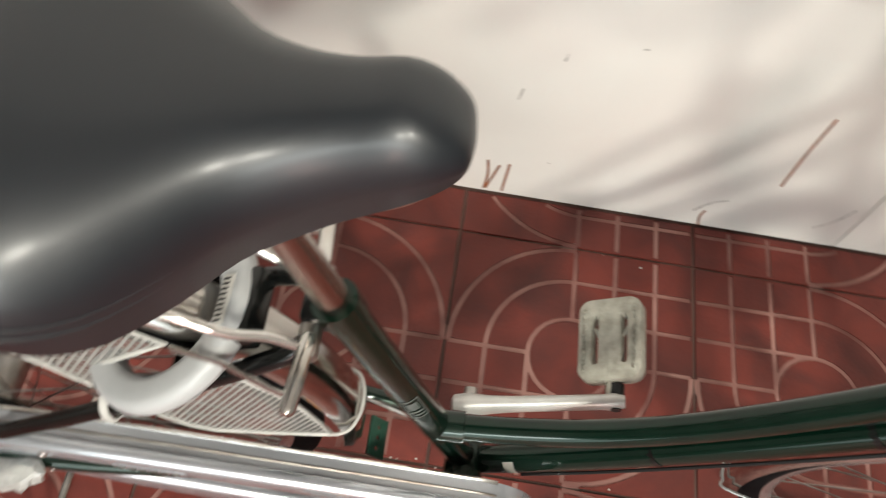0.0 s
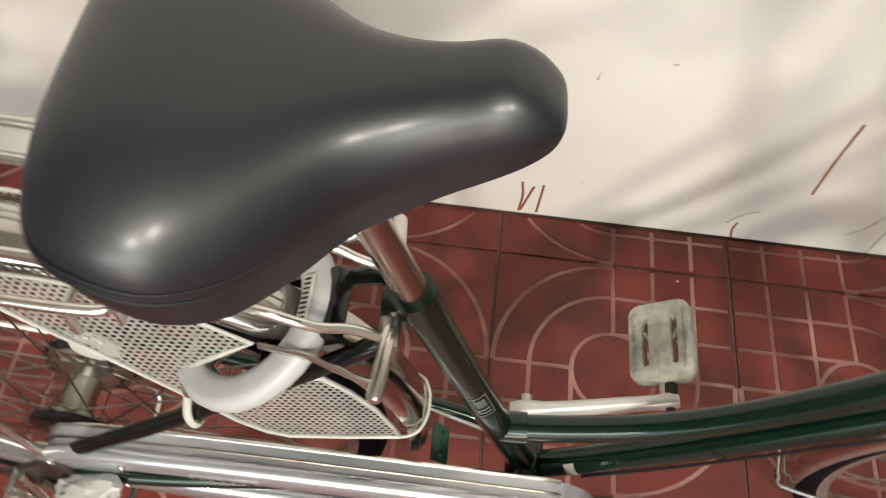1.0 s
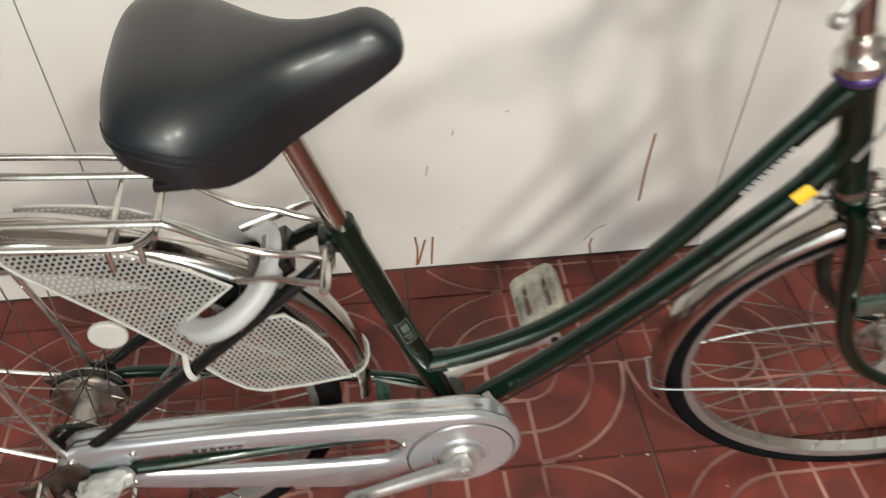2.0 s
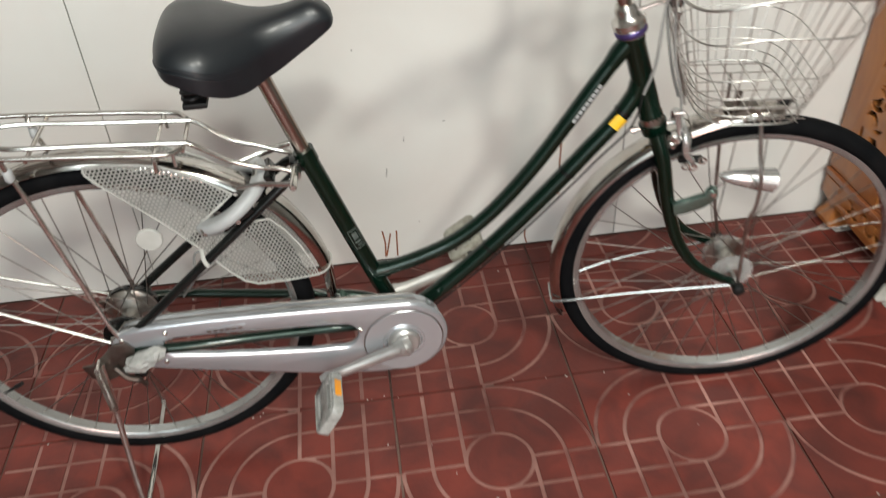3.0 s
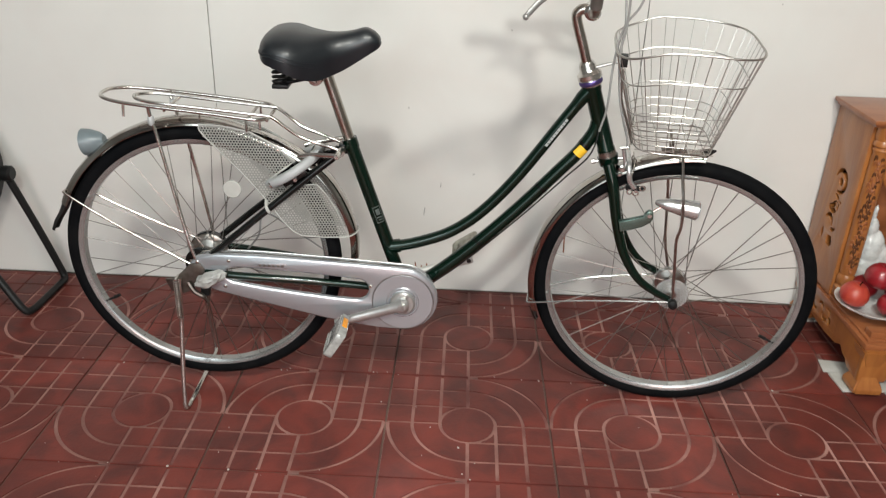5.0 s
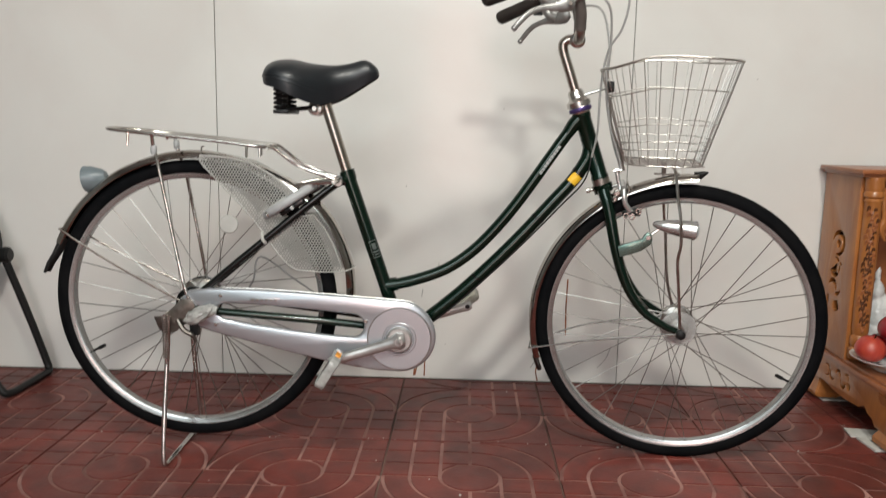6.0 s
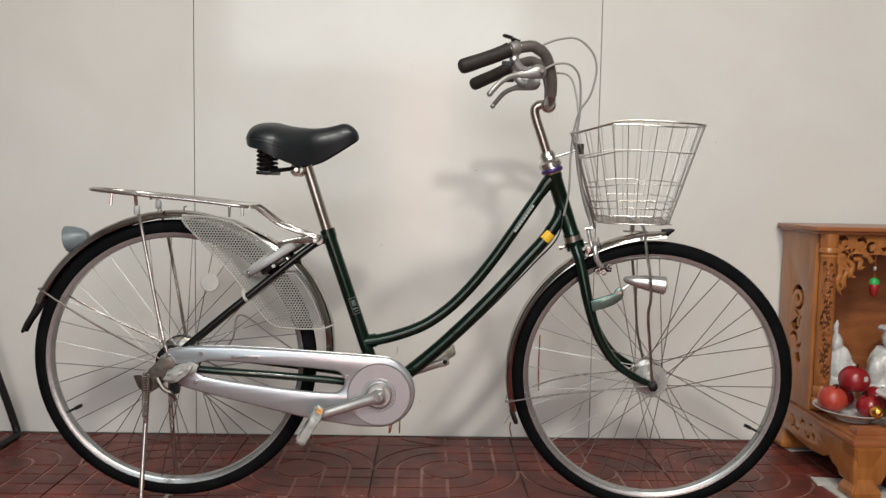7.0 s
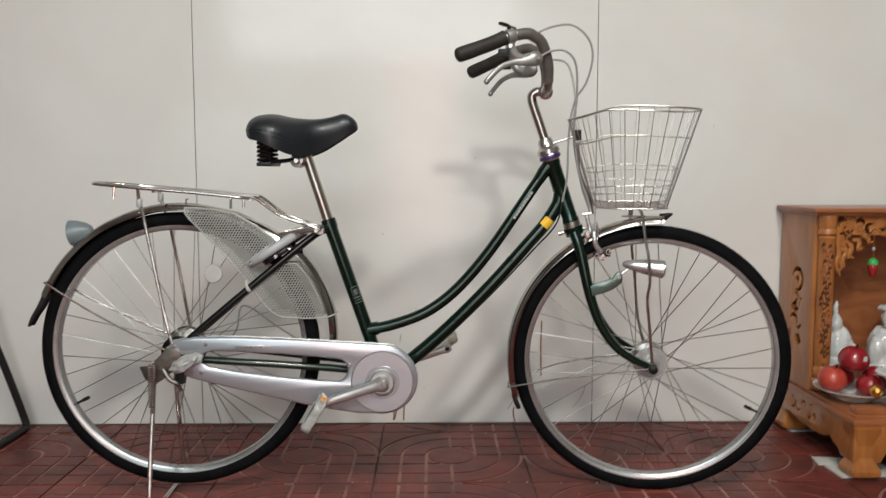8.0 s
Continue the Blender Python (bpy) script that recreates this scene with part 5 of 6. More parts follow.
    lamp = part("head_lamp", steered(lathe([(0.003, 0), (0.008, 0.006), (0.014, 0.028), (0.019, 0.060), (0.021, 0.088), (0.022, 0.094), (0.020, 0.096)], 24, m)), "lampshell", bike, "chrome bullet head lamp")
    part("lamp_lens", steered(lathe([(0.0195, 0.094), (0.018, 0.0985), (0.010, 0.101)], 24, m)), "grey", lamp, "pale ribbed lamp lens")


def build_basket(bike):
    """Tapered chrome wire basket with a dipped back edge."""
    n = 72

    def spot(u, f):
        c, s = math.cos(u), math.sin(u)
        k = 0.52
        ex, ey = math.copysign(abs(c) ** k, c), math.copysign(abs(s) ** k, s)
        xt, yt = 0.628 + 0.147 * ex, 0.166 * ey
        zt = 0.941 - 0.026 * (lambda q: q * q * (3 - 2 * q))(max(0.0, min(1.0, (0.60 - xt) / 0.12))) - 0.008 * max(0.0, (xt - 0.65) / 0.12)
        xb, yb = 0.627 + 0.084 * ex, 0.105 * ey
        return Vector((xt + (xb - xt) * f, yt + (yb - yt) * f, zt + (0.712 - zt) * f))

    rim = part("wire_basket", steered(rod([spot(2 * math.pi * k / n, 0) for k in range(n)], 0.0023, 8, 0, True)), "wire", bike, "chrome wire front basket")
    for f, r in ((0.28, 0.0014), (0.60, 0.0010), (0.76, 0.0009), (0.84, 0.0009), (0.92, 0.0009), (1.0, 0.0015)):
        part("ring_wire", steered(rod([spot(2 * math.pi * k / n, f) for k in range(n)], r, 6, 0, True)), "wire", rim)
    fine = [2 * math.pi * k / 720 for k in range(721)]
    run = [0.0]
    for u, v in zip(fine, fine[1:]):
        run.append(run[-1] + (spot(v, 0) - spot(u, 0)).length)
    count = 34
    for k in range(count):
        want = run[-1] * (k + 0.5) / count
        u = fine[next(i for i, d in enumerate(run) if d >= want)]
        part("upright_wire", steered(rod([spot(u, 0), spot(u, 1)], 0.00095, 5)), "wire", rim)
    for k in range(7):
        y = -0.09 + 0.03 * k
        part("floor_wire", steered(rod([(0.545, y, 0.712), (0.709, y, 0.712)], 0.0010, 5)), "wire", rim)
    for k in range(5):
        x = 0.563 + 0.032 * k
        part("floor_wire", steered(rod([(x, -0.104, 0.7135), (x, 0.104, 0.7135)], 0.0010, 5)), "wire", rim)
    part("basket_bracket", steered(box(0.494, -0.012, 0.865, 0.512, 0.012, 0.89, 0.002)), "plastic", rim)
    part("bracket_arm", steered(rod([(0.445, 0, 0.858), (0.50, 0, 0.876)], 0.0035, 7)), "wire", rim)
    part("basket_foot", steered(box(0.628, -0.005, 0.6860, 0.638, 0.005, 0.7110, 0.002)), "dark_steel", rim)
    near = [(0.686, -0.072, 0.343), (0.680, -0.076, 0.40), (0.673, -0.080, 0.459), (0.668, -0.086, 0.505), (0.672, -0.091, 0.541), (0.6675, -0.090, 0.598), (0.661, -0.078, 0.636), (0.654, -0.067, 0.686), (0.651, -0.062, 0.700), (0.644, -0.060, 0.712)]
    far = [(0.686, 0.072, 0.343), (0.6665, 0.076, 0.422), (0.656, 0.085, 0.527), (0.650, 0.082, 0.571), (0.646, 0.076, 0.60), (0.638, 0.060, 0.679), (0.633, 0.058, 0.712)]
    for pts in (near, far):
        part("basket_stay", steered(rod(smooth_line(pts, 4), 0.0034, 8)), "steel", rim, "steel basket stay rod")
    part("stay_plate", steered(box(0.612, -0.010, 0.6835, 0.668, 0.010, 0.6865, 0.001)), "dark_steel", rim, "dark steel strap on the mudguard")
    part("bracket_stay", steered(rod(smooth_line([(0.545, 0.0, 0.690), (0.530, -0.014, 0.74), (0.508, -0.02, 0.80), (0.505, -0.02, 0.86)], 4), 0.003, 7)), "steel", rim)


def build_bicycle():
    bike = thing("bicycle", "dark green step-through city bicycle with chrome wire basket, on its stand", "bicycle", (0, -0.012, 0), 1.0)
    build_frame(bike)
    wheel(bike, RW, "wheel", 0.034, 0.026, None, -7.7, 207)
    wheel(bike, FW, "wheel", 0.036, 0.026, steered, -2.2, -25)
    build_chain_case(bike)
    build_cranks(bike)
    build_rear(bike)
    build_front(bike)
    build_basket(bike)
    build_saddle(bike)


build_bicycle()

# ---- shrine ----
SX, SY_BACK, SY_FRONT = 1.238, 0.520, 0.315


def loop_xy(c, rx, ry, n=14, wob=0.0, seed=0):
    rng = random.Random(seed)
    return [(c[0] + rx * (1 + wob * rng.uniform(-1, 1)) * math.cos(2 * math.pi * k / n), c[1] + ry * (1 + wob * rng.uniform(-1, 1)) * math.sin(2 * math.pi * k / n)) for k in range(n)]


SIDEWAYS = Matrix(((0, 0, 1, 0), (1, 0, 0, 0), (0, 1, 0, 0), (0, 0, 0, 1)))  # x, y of a sheet become y, z; its z becomes x


def crook(cx, cy, r, a0, a1, w, n=10):
    """A curved slot: the outline of an arc with swelling width."""
    out, inn = [], []
    for k in range(n + 1):
        a = radians(a0 + (a1 - a0) * k / n)
        t = w * (0.35 + 0.65 * math.sin(math.pi * k / n))
        out.append((cx + (r + t / 2) * math.cos(a), cy + (r + t / 2) * math.sin(a)))
        inn.append((cx + (r - t / 2) * math.cos(a), cy + (r - t / 2) * math.sin(a)))
    return out + inn[::-1]


def build_shrine():
    sh = thing("shrine_cabinet", "carved orange-brown lacquered wooden altar cabinet standing on the floor", "altar cabinet", (SX, SY_BACK, 0))
    W = 0.62
    x0, x1 = SX, SX + W
    off = Matrix.Translation((-SX, -SY_BACK, 0))

    def add(name, bm, mt, parent=None, label="", smooth=True):
        bmesh.ops.transform(bm, matrix=off, verts=bm.verts)
        return part(name, bm, mt, parent or sh, label, smooth)

    # side panels with a pierced dragon-like scroll, drawn as curved slots
    for side, x in ((0, x0 + 0.008), (1, x1 - 0.008)):
        yc = (SY_BACK + SY_FRONT) / 2 - 0.012
        slots = [crook(yc, 0.474, 0.032, 10, 290, 0.020), loop_xy((yc - 0.002, 0.474), 0.012, 0.013), crook(yc + 0.010, 0.408, 0.026, 80, 330, 0.018), crook(yc - 0.024, 0.405, 0.015, -70, 130, 0.014),
                 crook(yc + 0.014, 0.345, 0.022, 20, 220, 0.017), crook(yc - 0.018, 0.350, 0.017, 190, 380, 0.014), loop_xy((yc + 0.034, 0.305), 0.008, 0.018), loop_xy((yc - 0.016, 0.298), 0.020, 0.019, 9, 0.15, 3)]
        bm = plate([(SY_BACK, 0.165), (SY_FRONT - 0.006, 0.165), (SY_FRONT - 0.006, 0.678), (SY_BACK, 0.678)], slots, 0.0065, 0.001, Matrix.Translation((x, 0, 0)) @ SIDEWAYS)
        add("side_panel", bm, "wood", label="side panel pierced with scrollwork")
        # added dark board, paints the cabinet's inner shade behind the slots
        add("panel_slot_shade", box(x + (0.009 if side == 0 else -0.013), SY_FRONT + 0.01, 0.20, x + (0.013 if side == 0 else -0.009), SY_BACK - 0.012, 0.66), "shade_stalk")
    # the darker wood colour stands in for shade inside the cabinet
    add("shaded_back_panel", box(x0 + 0.018, SY_BACK - 0.010, 0.165, x1 - 0.018, SY_BACK, 0.678), "wood_red", smooth=False)
    roof = box(x0 - 0.020, SY_FRONT - 0.050, 0.678, x1 + 0.020, SY_BACK, 0.690, 0.003)
    box(x0 - 0.010, SY_FRONT - 0.038, 0.669, x1 + 0.010, SY_BACK, 0.678, 0.002, bm=roof)
    add("top_board", roof, "wood_red", label="reddish overhanging top board")
    # turned and carved front columns
    for cx in (x0 + 0.030, x1 - 0.030):
        cy = SY_FRONT - 0.020
        prof = [(0.024, 0.172), (0.026, 0.176), (0.026, 0.200), (0.020, 0.206), (0.024, 0.214), (0.024, 0.232), (0.019, 0.240)]
        prof += [(0.0215, 0.250), (0.0222, 0.30), (0.0222, 0.55), (0.0210, 0.600), (0.024, 0.606), (0.020, 0.612), (0.0255, 0.618), (0.0255, 0.626), (0.022, 0.632), (0.024, 0.640), (0.024, 0.669)]
        col = add("column", lathe(prof, 28, Matrix.Translation((cx, cy, 0))), "wood", label="turned wooden column with a carved vine")
        rng = random.Random(5)
        for i in range(22):
            z = 0.262 + i * 0.0152
            for q in range(3):
                a = -1.90 + 0.20 * math.sin(i * 1.1) + 0.36 * (q - 1) + rng.uniform(-0.10, 0.10)
                c = Vector((cx, cy, z + (0.004, -0.003, 0.001)[q]))
                r0 = 0.0224
                bend = rng.uniform(0.004, 0.007) * (1 if q != 1 else -1)
                pts = [c + Vector((r0 * math.cos(a + u), r0 * math.sin(a + u), v)) for u, v in ((-0.16, -bend), (-0.05, bend * 0.7), (0.08, bend), (0.18, -bend * 0.4))]
                bm = bmesh.new()
                line = smooth_line(pts, 3)
                tube(bm, line, [0.0012 + 0.0026 * math.sin(math.pi * k / (len(line) - 1)) for k in range(len(line))], 6)
                add("carved_cut", bm, "wood_dark" if rng.random() < 0.6 else "wood_red", col)
    # pierced valance under the top
    valx = x0 + 0.056
    low = [(valx, 0.668), (valx, 0.585), (valx + 0.012, 0.575), (valx + 0.026, 0.590), (valx + 0.045, 0.588), (valx + 0.060, 0.604), (valx + 0.085, 0.606), (valx + 0.11, 0.614)]
    right = [(2 * (x0 + W / 2) - x, z) for x, z in low[::-1]]
    mid = [(valx + 0.15, 0.606), (valx + 0.2, 0.613), (x0 + W / 2, 0.604), (2 * (x0 + W / 2) - valx - 0.2, 0.613), (2 * (x0 + W / 2) - valx - 0.15, 0.606)]
    holes = []
    for mx in (1, -1):
        f = lambda x: x if mx == 1 else 2 * (x0 + W / 2) - x
        for (cx, cz, r, a0, a1, w) in ((0.014, 0.648, 0.011, 20, 240, 0.015), (0.036, 0.634, 0.013, 160, 340, 0.014), (0.018, 0.608, 0.011, -60, 150, 0.012), (0.044, 0.606, 0.009, 100, 330, 0.009), (0.066, 0.644, 0.012, -20, 200, 0.014), (0.098, 0.632, 0.013, 60, 290, 0.015), (0.128, 0.640, 0.013, 200, 420, 0.014), (0.160, 0.630, 0.013, 20, 250, 0.014), (0.192, 0.640, 0.013, 180, 400, 0.014), (0.226, 0.632, 0.013, 40, 260, 0.014)):
            holes.append([(f(p[0]), p[1]) for p in crook(valx + cx, cz, r, a0, a1, w)])
        for (cx, cz, rx, rz) in ((0.0505, 0.6615, 0.003, 0.003), (0.113, 0.661, 0.003, 0.003), (0.144, 0.6615, 0.003, 0.003), (0.176, 0.661, 0.003, 0.003), (0.209, 0.6615, 0.003, 0.003)):
            holes.append([(f(p[0]), p[1]) for p in loop_xy((valx + cx, cz), rx, rz, 8)])
    edge = low + mid + right
    scal = [edge[0]]
    for p, q in zip(edge, edge[1:]):
        for k in range(1, 5):
            t = k / 4
            lift = 0.003 * math.sin(math.pi * t) if abs(q[0] - p[0]) > 0.018 and p != edge[0] and q != edge[-1] else 0.0
            scal.append((p[0] + (q[0] - p[0]) * t, p[1] + (q[1] - p[1]) * t + lift))
    bm = plate(scal, holes, 0.005, 0.0012, Matrix.Translation((0, SY_FRONT - 0.014, 0)) @ UPRIGHT)
    valance = add("valance", bm, "wood", label="pierced carved valance under the top")
    # carved leaves: curled over the band and hanging from its corners
    leaves = [((0.004, 0.600), (0.010, 0.560), (0.004, 0.530), (0.016, 0.498), 0.0085), ((0.020, 0.590), (0.030, 0.566), (0.022, 0.545), (0.028, 0.520), 0.0070), ((0.030, 0.596), (0.044, 0.580), (0.040, 0.556), (0.054, 0.548), 0.0075),
              ((0.046, 0.600), (0.066, 0.596), (0.064, 0.574), (0.080, 0.578), 0.0070), ((0.006, 0.566), (0.020, 0.572), (0.034, 0.562), (0.036, 0.546), 0.0055), ((0.004, 0.545), (0.014, 0.538), (0.020, 0.524), (0.014, 0.512), 0.0050),
              ((0.070, 0.612), (0.090, 0.604), (0.094, 0.592), (0.106, 0.596), 0.0060), ((0.008, 0.640), (0.020, 0.626), (0.034, 0.632), (0.040, 0.618), 0.0050), ((0.052, 0.650), (0.058, 0.630), (0.074, 0.628), (0.080, 0.640), 0.0048),
              ((0.094, 0.622), (0.108, 0.634), (0.122, 0.624), (0.130, 0.612), 0.0055), ((0.136, 0.650), (0.146, 0.632), (0.160, 0.638), (0.166, 0.618), 0.0052), ((0.176, 0.616), (0.186, 0.634), (0.202, 0.628), (0.208, 0.646), 0.0052)]
    for mx in (1, -1):
        for *pts, r in leaves:
            line = smooth_line([(valx + px if mx == 1 else 2 * (x0 + W / 2) - valx - px, SY_FRONT - 0.0195, pz) for px, pz in pts], 5)
            n = len(line) - 1
            bm = tube(bmesh.new(), line, [r * (0.30 + 0.70 * math.sin(math.pi * min(1.0, 0.16 + 0.84 * k / n)) + 0.10 * math.sin(k * 2.1)) for k in range(n + 1)], 8)
            for v in bm.verts:
                v.co.y = SY_FRONT - 0.0195 + (v.co.y - (SY_FRONT - 0.0195)) * 0.55
            add("carved_leaf", bm, "wood", valance)
    # plinth with stepped edge, pierced aprons and scrolled feet
    yf = 0.045
    bm = box(x0 - 0.006, yf, 0.142, x1 + 0.006, SY_BACK, 0.158, 0.003)
    box(x0 + 0.004, yf + 0.012, 0.158, x1 - 0.004, SY_BACK, 0.166, 0.002, bm=bm)
    add("plinth_top", bm, "wood_red", label="reddish stepped plinth board")
    add("plinth_rail", box(x0 + 0.012, yf + 0.02, 0.166, x0 + 0.09, yf + 0.055, 0.184, 0.003), "wood_red")
    ap = [(SY_BACK, 0.142), (SY_BACK, 0.085), (SY_BACK - 0.05, 0.070), (SY_BACK - 0.10, 0.072), (SY_BACK - 0.17, 0.062), (SY_BACK - 0.24, 0.060), (yf + 0.16, 0.066), (yf + 0.13, 0.080), (yf + 0.11, 0.066), (yf + 0.085, 0.060), (yf + 0.07, 0.045), (yf + 0.004, 0.045), (yf + 0.004, 0.142)]
    slots = [crook(0.40, 0.108, 0.016, 60, 300, 0.011), crook(0.365, 0.104, 0.014, 200, 420, 0.011), crook(0.33, 0.112, 0.013, 0, 200, 0.010), crook(0.30, 0.100, 0.014, 150, 380, 0.011), loop_xy((0.268, 0.098), 0.013, 0.013, 9, 0.2, 8), crook(0.28, 0.118, 0.010, 20, 220, 0.008)]
    for x in (x0 + 0.007, x1 - 0.007):
        add("apron", plate(ap, slots, 0.006, 0.001, Matrix.Translation((x, 0, 0)) @ SIDEWAYS), "wood", label="pierced wooden apron")
        back = x + (0.012 if x < x0 + W / 2 else -0.012)
        # added dark board for the shade under the plinth
        add("apron_slot_shade", box(back - 0.002, 0.22, 0.082, back + 0.002, 0.44, 0.1415), "shade_stalk")
    fa = [(x0, 0.142), (x0, 0.045), (x0 + 0.07, 0.045), (x0 + 0.085, 0.075), (x0 + 0.12, 0.062), (x0 + 0.2, 0.070), (x0 + W / 2, 0.060), (x1 - 0.2, 0.070), (x1 - 0.12, 0.062), (x1 - 0.085, 0.075), (x1 - 0.07, 0.045), (x1, 0.045), (x1, 0.142)]
    add("apron", plate(fa, [], 0.007, 0.001, Matrix.Translation((0, yf + 0.010, 0)) @ UPRIGHT), "wood")
    for cx in (x0 + 0.030, x1 - 0.030):
        for cy in (yf + 0.026, SY_BACK - 0.045):
            ft = lathe([(0.034, 0.006), (0.050, 0.008), (0.056, 0.018), (0.051, 0.030), (0.038, 0.046), (0.031, 0.066), (0.034, 0.092), (0.046, 0.120), (0.051, 0.141)], 4, Matrix.Translation((cx, cy, 0)) @ Matrix.Rotation(radians(45), 4, "Z"))
            bmesh.ops.bevel(ft, geom=list(ft.edges), offset=0.004, segments=2, affect="EDGES")
            add("scroll_foot", ft, "wood", label="curved scroll foot")
    add("inner_floor", box(x0 + 0.02, SY_FRONT, 0.1665, x1 - 0.02, SY_BACK - 0.012, 0.172), "wood_red", smooth=False)
    return sh


build_shrine()


def blob_statue(name, label, at, parts, k=1.0):
    """A plain seated porcelain figure: overlapping rounded masses joined in one mesh."""
    bm = bmesh.new()
    for (x, y, z), (rx, ry, rz) in parts:
        own = bmesh.new()
        bmesh.ops.create_icosphere(own, subdivisions=3, radius=1.0)
        for v in own.verts:
            d = 1 + 0.07 * noise.noise(v.co * 2.1 + Vector((x, y, z)) * 30) + 0.05 * noise.noise(v.co * 5)
            v.co = Vector((x + v.co.x * rx * d, y + v.co.y * ry * d, max(0.0, z + v.co.z * rz * d))) * k
        tmp = bpy.data.meshes.new("tmp")
        own.to_mesh(tmp)
        own.free()
        bm.from_mesh(tmp)
        bpy.data.meshes.remove(tmp)
    ob = part(name, bm, "porcelain", angle=60)
    skin = ob.modifiers.new("skin", "REMESH")
    skin.mode, skin.voxel_size = "VOXEL", 0.0042
    whole = bpy.data.meshes.new_from_object(ob.evaluated_get(bpy.context.evaluated_depsgraph_get()))
    ob.modifiers.clear()
    for v in whole.vertices:
        fold = noise.noise(Vector((v.co.x * 55, v.co.y * 55, v.co.z * 24)) + Vector(at) * 9)
        v.co += v.normal * (0.0042 * fold + 0.0022 * noise.noise(v.co * 150))
        v.co.z = max(v.co.z, 0.0)
    ob.data = whole
    whole.polygons.foreach_set("use_smooth", [True] * len(whole.polygons))
    ob.location = at
    return tagged(ob, label, "statue")


def build_shrine_things():
    Z = 0.172
    seated = (((0, 0, 0.035), (0.062, 0.048, 0.036)), ((0, 0.005, 0.09), (0.050, 0.040, 0.050)), ((-0.042, -0.01, 0.07), (0.018, 0.024, 0.045)), ((0.042, -0.01, 0.07), (0.018, 0.024, 0.045)),
              ((0, -0.012, 0.155), (0.028, 0.028, 0.032)), ((0, 0.0, 0.181), (0.031, 0.030, 0.010)), ((0, -0.03, 0.118), (0.012, 0.010, 0.028)), ((-0.05, -0.02, 0.02), (0.03, 0.035, 0.02)), ((0.05, -0.02, 0.02), (0.03, 0.035, 0.02)))
    blob_statue("seated_statue", "white glazed porcelain seated figure in the altar", (1.525, 0.405, Z), seated, 1.18)
    tall = (((0, 0, 0.04), (0.045, 0.04, 0.045)), ((0.005, 0, 0.10), (0.038, 0.032, 0.06)), ((-0.005, 0, 0.165), (0.018, 0.018, 0.035)), ((-0.008, 0, 0.21), (0.008, 0.008, 0.03)), ((0.035, -0.01, 0.07), (0.022, 0.022, 0.05)))
    blob_statue("hooded_statue", "white glazed porcelain hooded figure in the altar", (1.365, 0.40, Z), tall, 1.0)
    # fruit plate
    Z = 0.167
    px, py = 1.315, 0.205
    plate_ob = part("fruit_plate", lathe([(0.02, 0.0), (0.045, 0.002), (0.05, 0.010), (0.085, 0.024), (0.102, 0.033), (0.103, 0.0355), (0.099, 0.0355), (0.080, 0.028), (0.045, 0.015), (0.01, 0.013)], 40), "porcelain")
    plate_ob.location = (px, py, Z)
    tagged(plate_ob, "shallow white porcelain plate heaped with apples", "plate")

    def apple(x, y, z, r, mt, label, tilt):
        prof = []
        for k in range(21):
            a = math.pi * k / 20
            rr = math.sin(a) * (1 + 0.10 * math.cos(a))
            zz = -math.cos(a) * 0.92 - 0.22 * math.exp(-(rr / 0.28) ** 2) * (1 if k > 10 else -0.8)
            prof.append((max(rr, 0.02) * r, zz * r))
        ob = part("apple", lathe(prof, 24), mt, angle=80)
        ob.matrix_world = pose(x, y, z, tilt, tilt * 0.6, 40)
        tagged(ob, label, "apple", "apples on the plate")
        part("stalk", rod([(0, 0, 0.66 * r), (0.003, 0, 1.02 * r)], 0.0018, 6), "shade_stalk", ob)
        return ob

    b = Z + 0.018
    apple(1.250, 0.195, b + 0.044, 0.038, "apple2", "orange-red streaked apple on the plate", 12)
    apple(1.330, 0.155, b + 0.036, 0.034, "apple", "glossy dark red apple on the plate", -15)
    apple(1.380, 0.215, b + 0.040, 0.036, "apple", "glossy dark red apple on the plate", 20)
    apple(1.308, 0.262, b + 0.036, 0.035, "apple", "glossy dark red apple on the plate", 5)
    top = apple(1.312, 0.205, b + 0.096, 0.040, "apple", "dark red apple with a small white sticker", 8)
    st = bmesh.new()
    grid = [[st.verts.new(Vector((-0.55 + 0.16 * i, -0.80, 0.10 + 0.16 * j)).normalized() * 0.0408) for i in range(3)] for j in range(3)]
    for i in range(2):
        for j in range(2):
            st.faces.new((grid[j][i], grid[j][i + 1], grid[j + 1][i + 1], grid[j + 1][i]))
    part("fruit_sticker", st, "paper", top, "small white fruit sticker")
    # hanging pepper charm
    ob = thing("hanging_charm", "small red pepper charm with green cap on a thread", "charm", (1.387, 0.270, 0.667))
    part("charm_body", lathe([(0.003, -0.170), (0.008, -0.165), (0.0125, -0.150), (0.0138, -0.138), (0.012, -0.131)], 18), "red", ob, "glossy red pepper")
    part("charm_cap", lathe([(0.0122, -0.136), (0.0140, -0.131), (0.011, -0.121), (0.004, -0.116)], 18), "leafgreen", ob, "bright green cap")
    part("thread", rod([(0, 0, -0.117), (0.001, 0, -0.05), (0, 0, 0)], 0.0009, 5), "wood_red", ob)
    part("bead", lathe([(0.002, -0.096), (0.0045, -0.093), (0.0045, -0.088), (0.002, -0.085)], 10), "grey", ob)
    # offering stand with cups
    Z = 0.1665
    ob = thing("offering_stand", "white porcelain pedestal dish with a pink band", "dish", (1.395, 0.085, Z))
    part("foot", lathe([(0.043, 0.0), (0.045, 0.004), (0.043, 0.030), (0.038, 0.036)], 8), "porcelain", ob, smooth=False)
    part("neck", lathe([(0.033, 0.036), (0.037, 0.042), (0.037, 0.068), (0.032, 0.074)], 28), "pinkband", ob, "pink printed band")
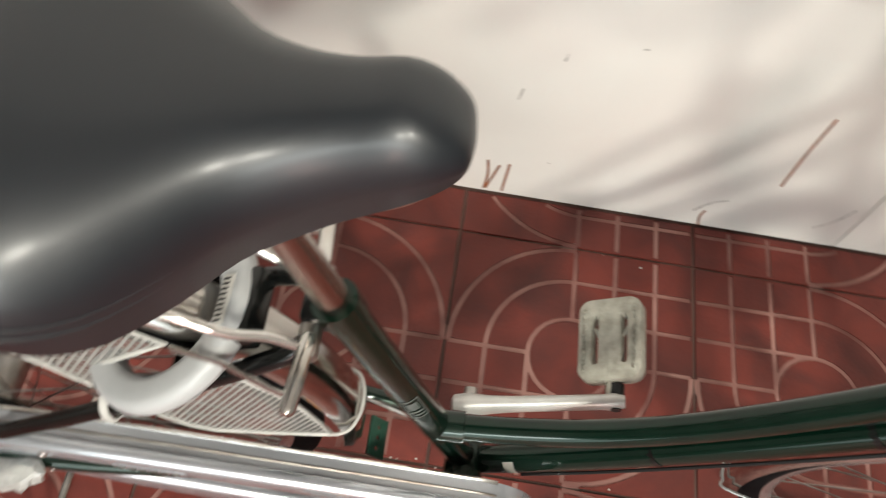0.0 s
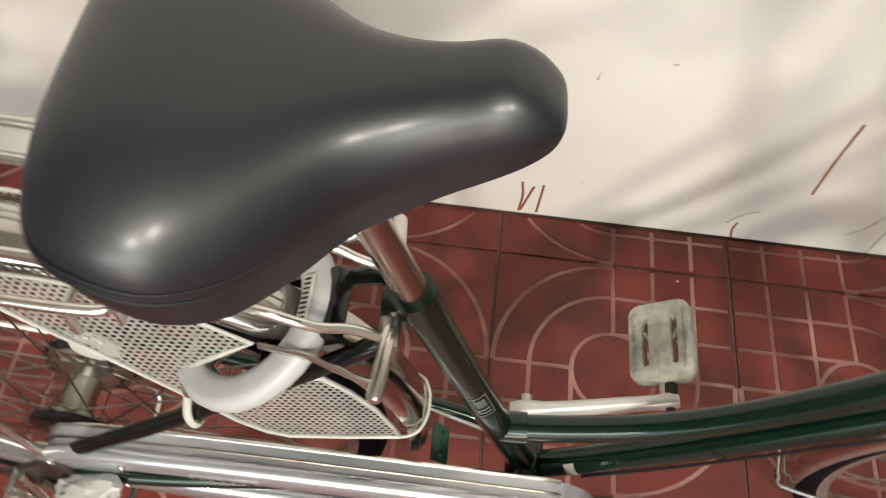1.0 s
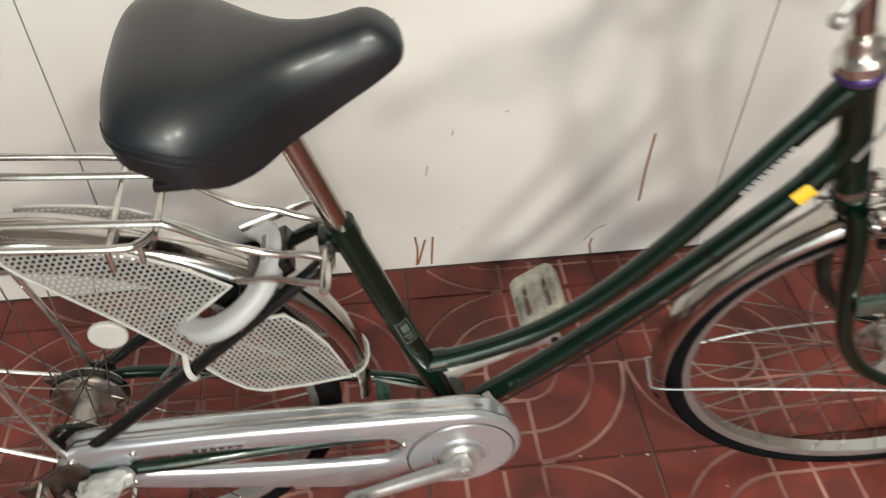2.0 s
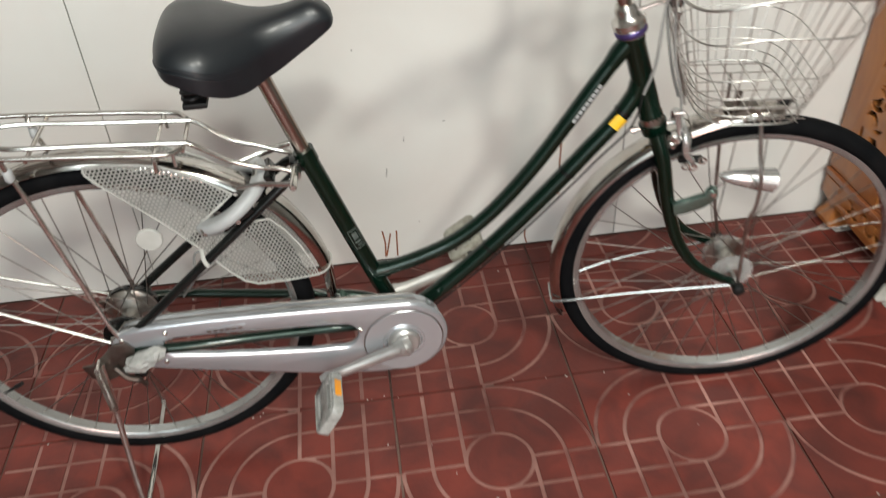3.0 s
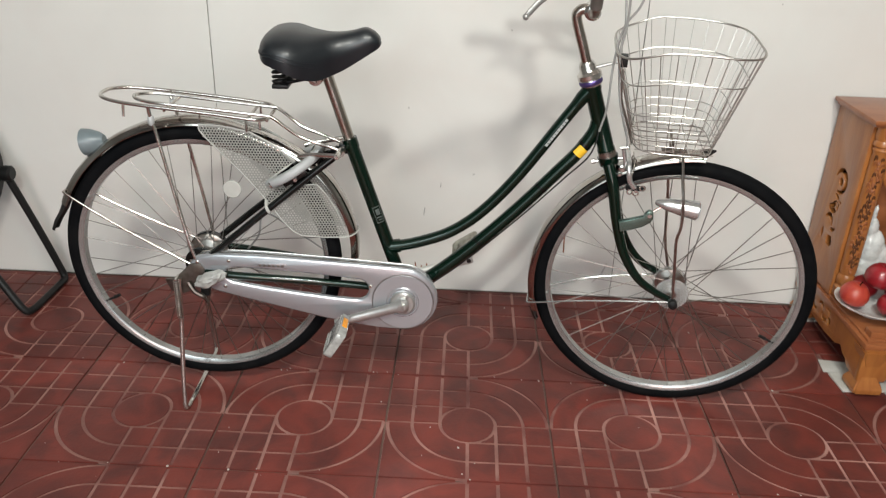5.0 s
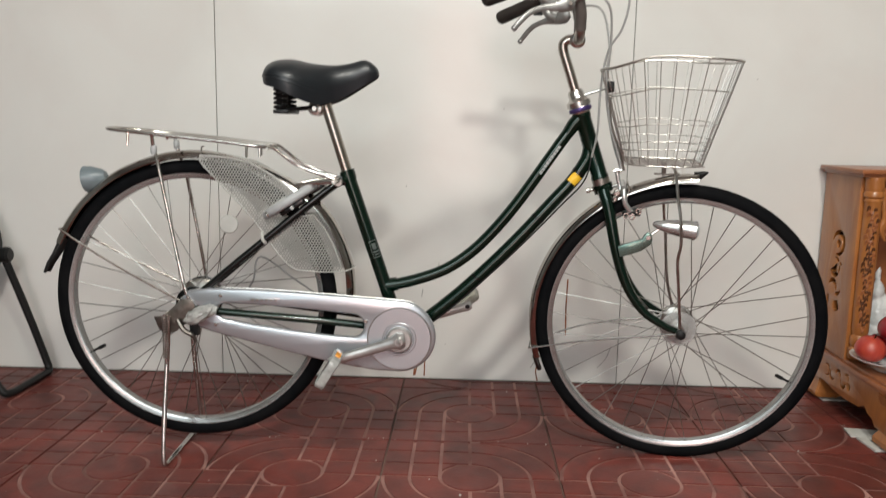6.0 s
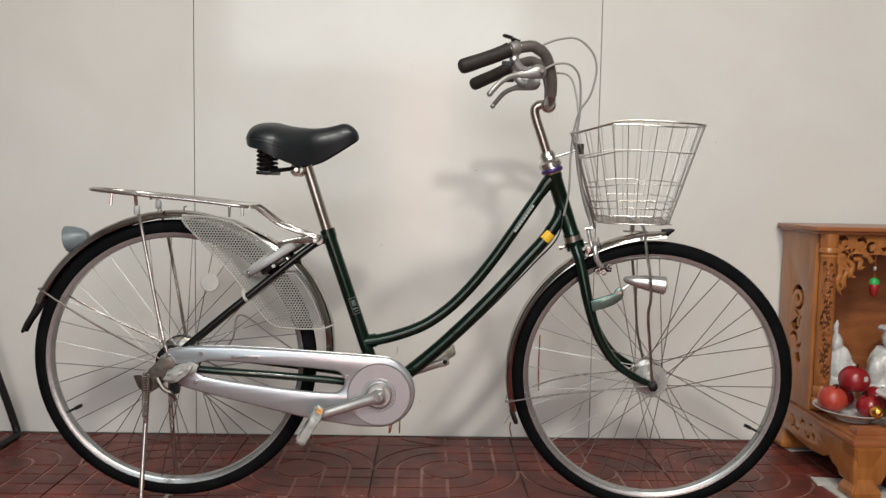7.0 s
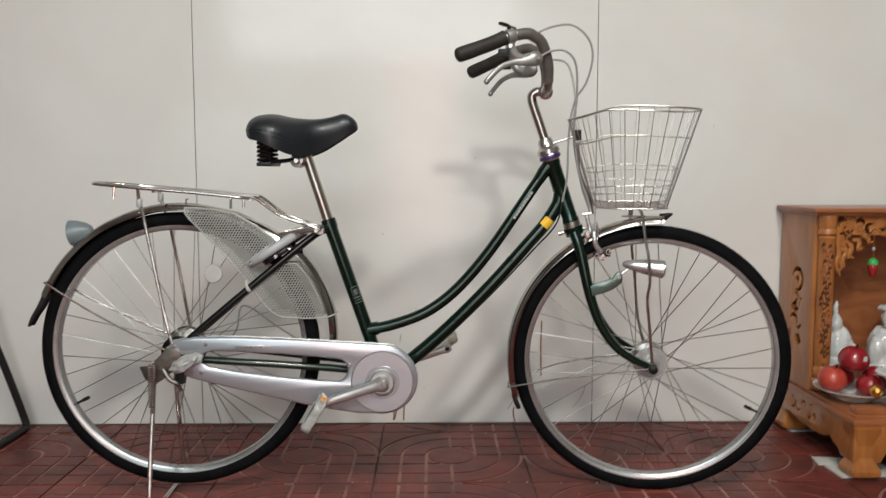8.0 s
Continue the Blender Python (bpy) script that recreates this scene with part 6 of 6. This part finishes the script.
    part("bowl", lathe([(0.032, 0.074), (0.05, 0.082), (0.078, 0.098), (0.080, 0.102), (0.076, 0.101), (0.04, 0.088), (0.01, 0.086)], 36), "porcelain", ob)
    cup = part("offering_cup", lathe([(0.014, 0), (0.016, 0.002), (0.018, 0.030), (0.020, 0.040), (0.018, 0.040), (0.014, 0.006), (0.003, 0.005)], 20), "pinkband")
    cup.location = (1.385, 0.075, Z + 0.0895)
    tagged(cup, "small red cup with gilded rim on the dish", "cup")
    part("cup_rim", lathe([(0.0195, 0.0385), (0.0208, 0.040), (0.0208, 0.052), (0.0195, 0.053)], 20), "gold", cup, "gilded rim")
    ball = bmesh.new()
    bmesh.ops.create_icosphere(ball, subdivisions=3, radius=0.017)
    for v in ball.verts:
        v.co *= 1 + 0.12 * noise.noise(v.co * 160)
    ob = part("foil_sweet", ball, "gold")
    ob.location = (1.322, 0.106, 0.201 + 0.0155)
    tagged(ob, "crinkled gold foil wrapped sweet", "sweet")
    # tiles or paper sheets under the feet
    for k, (x, y, w, d, a) in enumerate(((1.215, 0.055, 0.16, 0.085, 4), (1.20, 0.150, 0.10, 0.06, -8), (1.25, 0.43, 0.12, 0.08, 2), (1.33, 0.030, 0.14, 0.06, 3))):
        h = 0.0055 if k == 0 else (0.004 if k != 3 else 0.005)
        ob = part("packing_sheet", box(0, 0, 0, w, d, h, 0.001), "paper", smooth=False)
        ob.matrix_world = pose(x, y - (0.01 if k == 3 else 0), 0.0006, 0, 0, a)
        tagged(ob, "thin off-white packing sheet under the altar foot", "sheet", "sheets under the altar")


build_shrine_things()

# ---- fan stand at the far end ----


def build_fan():
    fan = thing("floor_fan", "black tube-framed drum fan standing on the tiled floor", "fan", (-1.30, 0.36, 0))
    L = lambda pts: [(x + 1.30, y - 0.36, z) for x, y, z in pts]
    r = 0.011
    part("leg_frame", rod(smooth_line(L([(-1.183, 0.435, 0.375), (-1.135, 0.458, 0.20), (-1.098, 0.475, 0.055), (-1.086, 0.470, 0.016), (-1.085, 0.440, 0.0115), (-1.086, 0.34, 0.0115), (-1.090, 0.275, 0.0115), (-1.105, 0.255, 0.020), (-1.150, 0.262, 0.085), (-1.235, 0.28, 0.22), (-1.29, 0.285, 0.33)]), 5), r, 10), "plastic", fan, "bent black steel tube leg")
    m = Matrix.Translation((0.122, 0.075, 0.378)) @ Matrix.Rotation(radians(90), 4, "Y")
    part("knob", lathe([(0.010, -0.022), (0.020, -0.018), (0.024, -0.008), (0.024, 0.010), (0.018, 0.016)], 12, m), "plastic", fan, "black clamp knob")
    ring = Matrix.Translation((-0.10, 0.02, 0.40)) @ Matrix.Rotation(radians(78), 4, "X")
    bm = bmesh.new()
    prof = [(0.195, -0.07), (0.205, -0.072), (0.208, 0.0), (0.205, 0.072), (0.195, 0.07), (0.200, 0.0)]
    rows = [[bm.verts.new(ring @ Vector((q * math.cos(a), q * math.sin(a), h))) for q, h in prof] for a in [2 * math.pi * k / 48 for k in range(48)]]
    for a, b in zip(rows, rows[1:] + rows[:1]):
        for k in range(6):
            bm.faces.new((a[k], a[(k + 1) % 6], b[(k + 1) % 6], b[k]))
    part("drum", bm, "plastic", fan, "dark round fan drum")
    for q in (0.05, 0.10, 0.15, 0.195):
        part("grille_ring", rod([ring @ Vector((q * math.cos(2 * math.pi * k / 32), q * math.sin(2 * math.pi * k / 32), 0.075)) for k in range(32)], 0.002, 5, 0, True), "plastic", fan)


build_fan()

# ---- ceiling lamps ----


def build_lamp(x, y):
    lamp = thing("ceiling_lamp", "round white flush ceiling lamp, lit", "lamp", (x, y, 2.755), group="ceiling lamps")
    part("housing", lathe([(0.17, 0), (0.17, -0.03), (0.155, -0.05)], 40), "white", lamp)
    part("diffuser", lathe([(0.150, -0.05), (0.14, -0.066), (0.05, -0.072), (0.01, -0.072)], 40), "glow", lamp, "lit white diffuser")


for lamp_x, lamp_y in LAMPS:
    build_lamp(lamp_x, lamp_y)
build_floor()
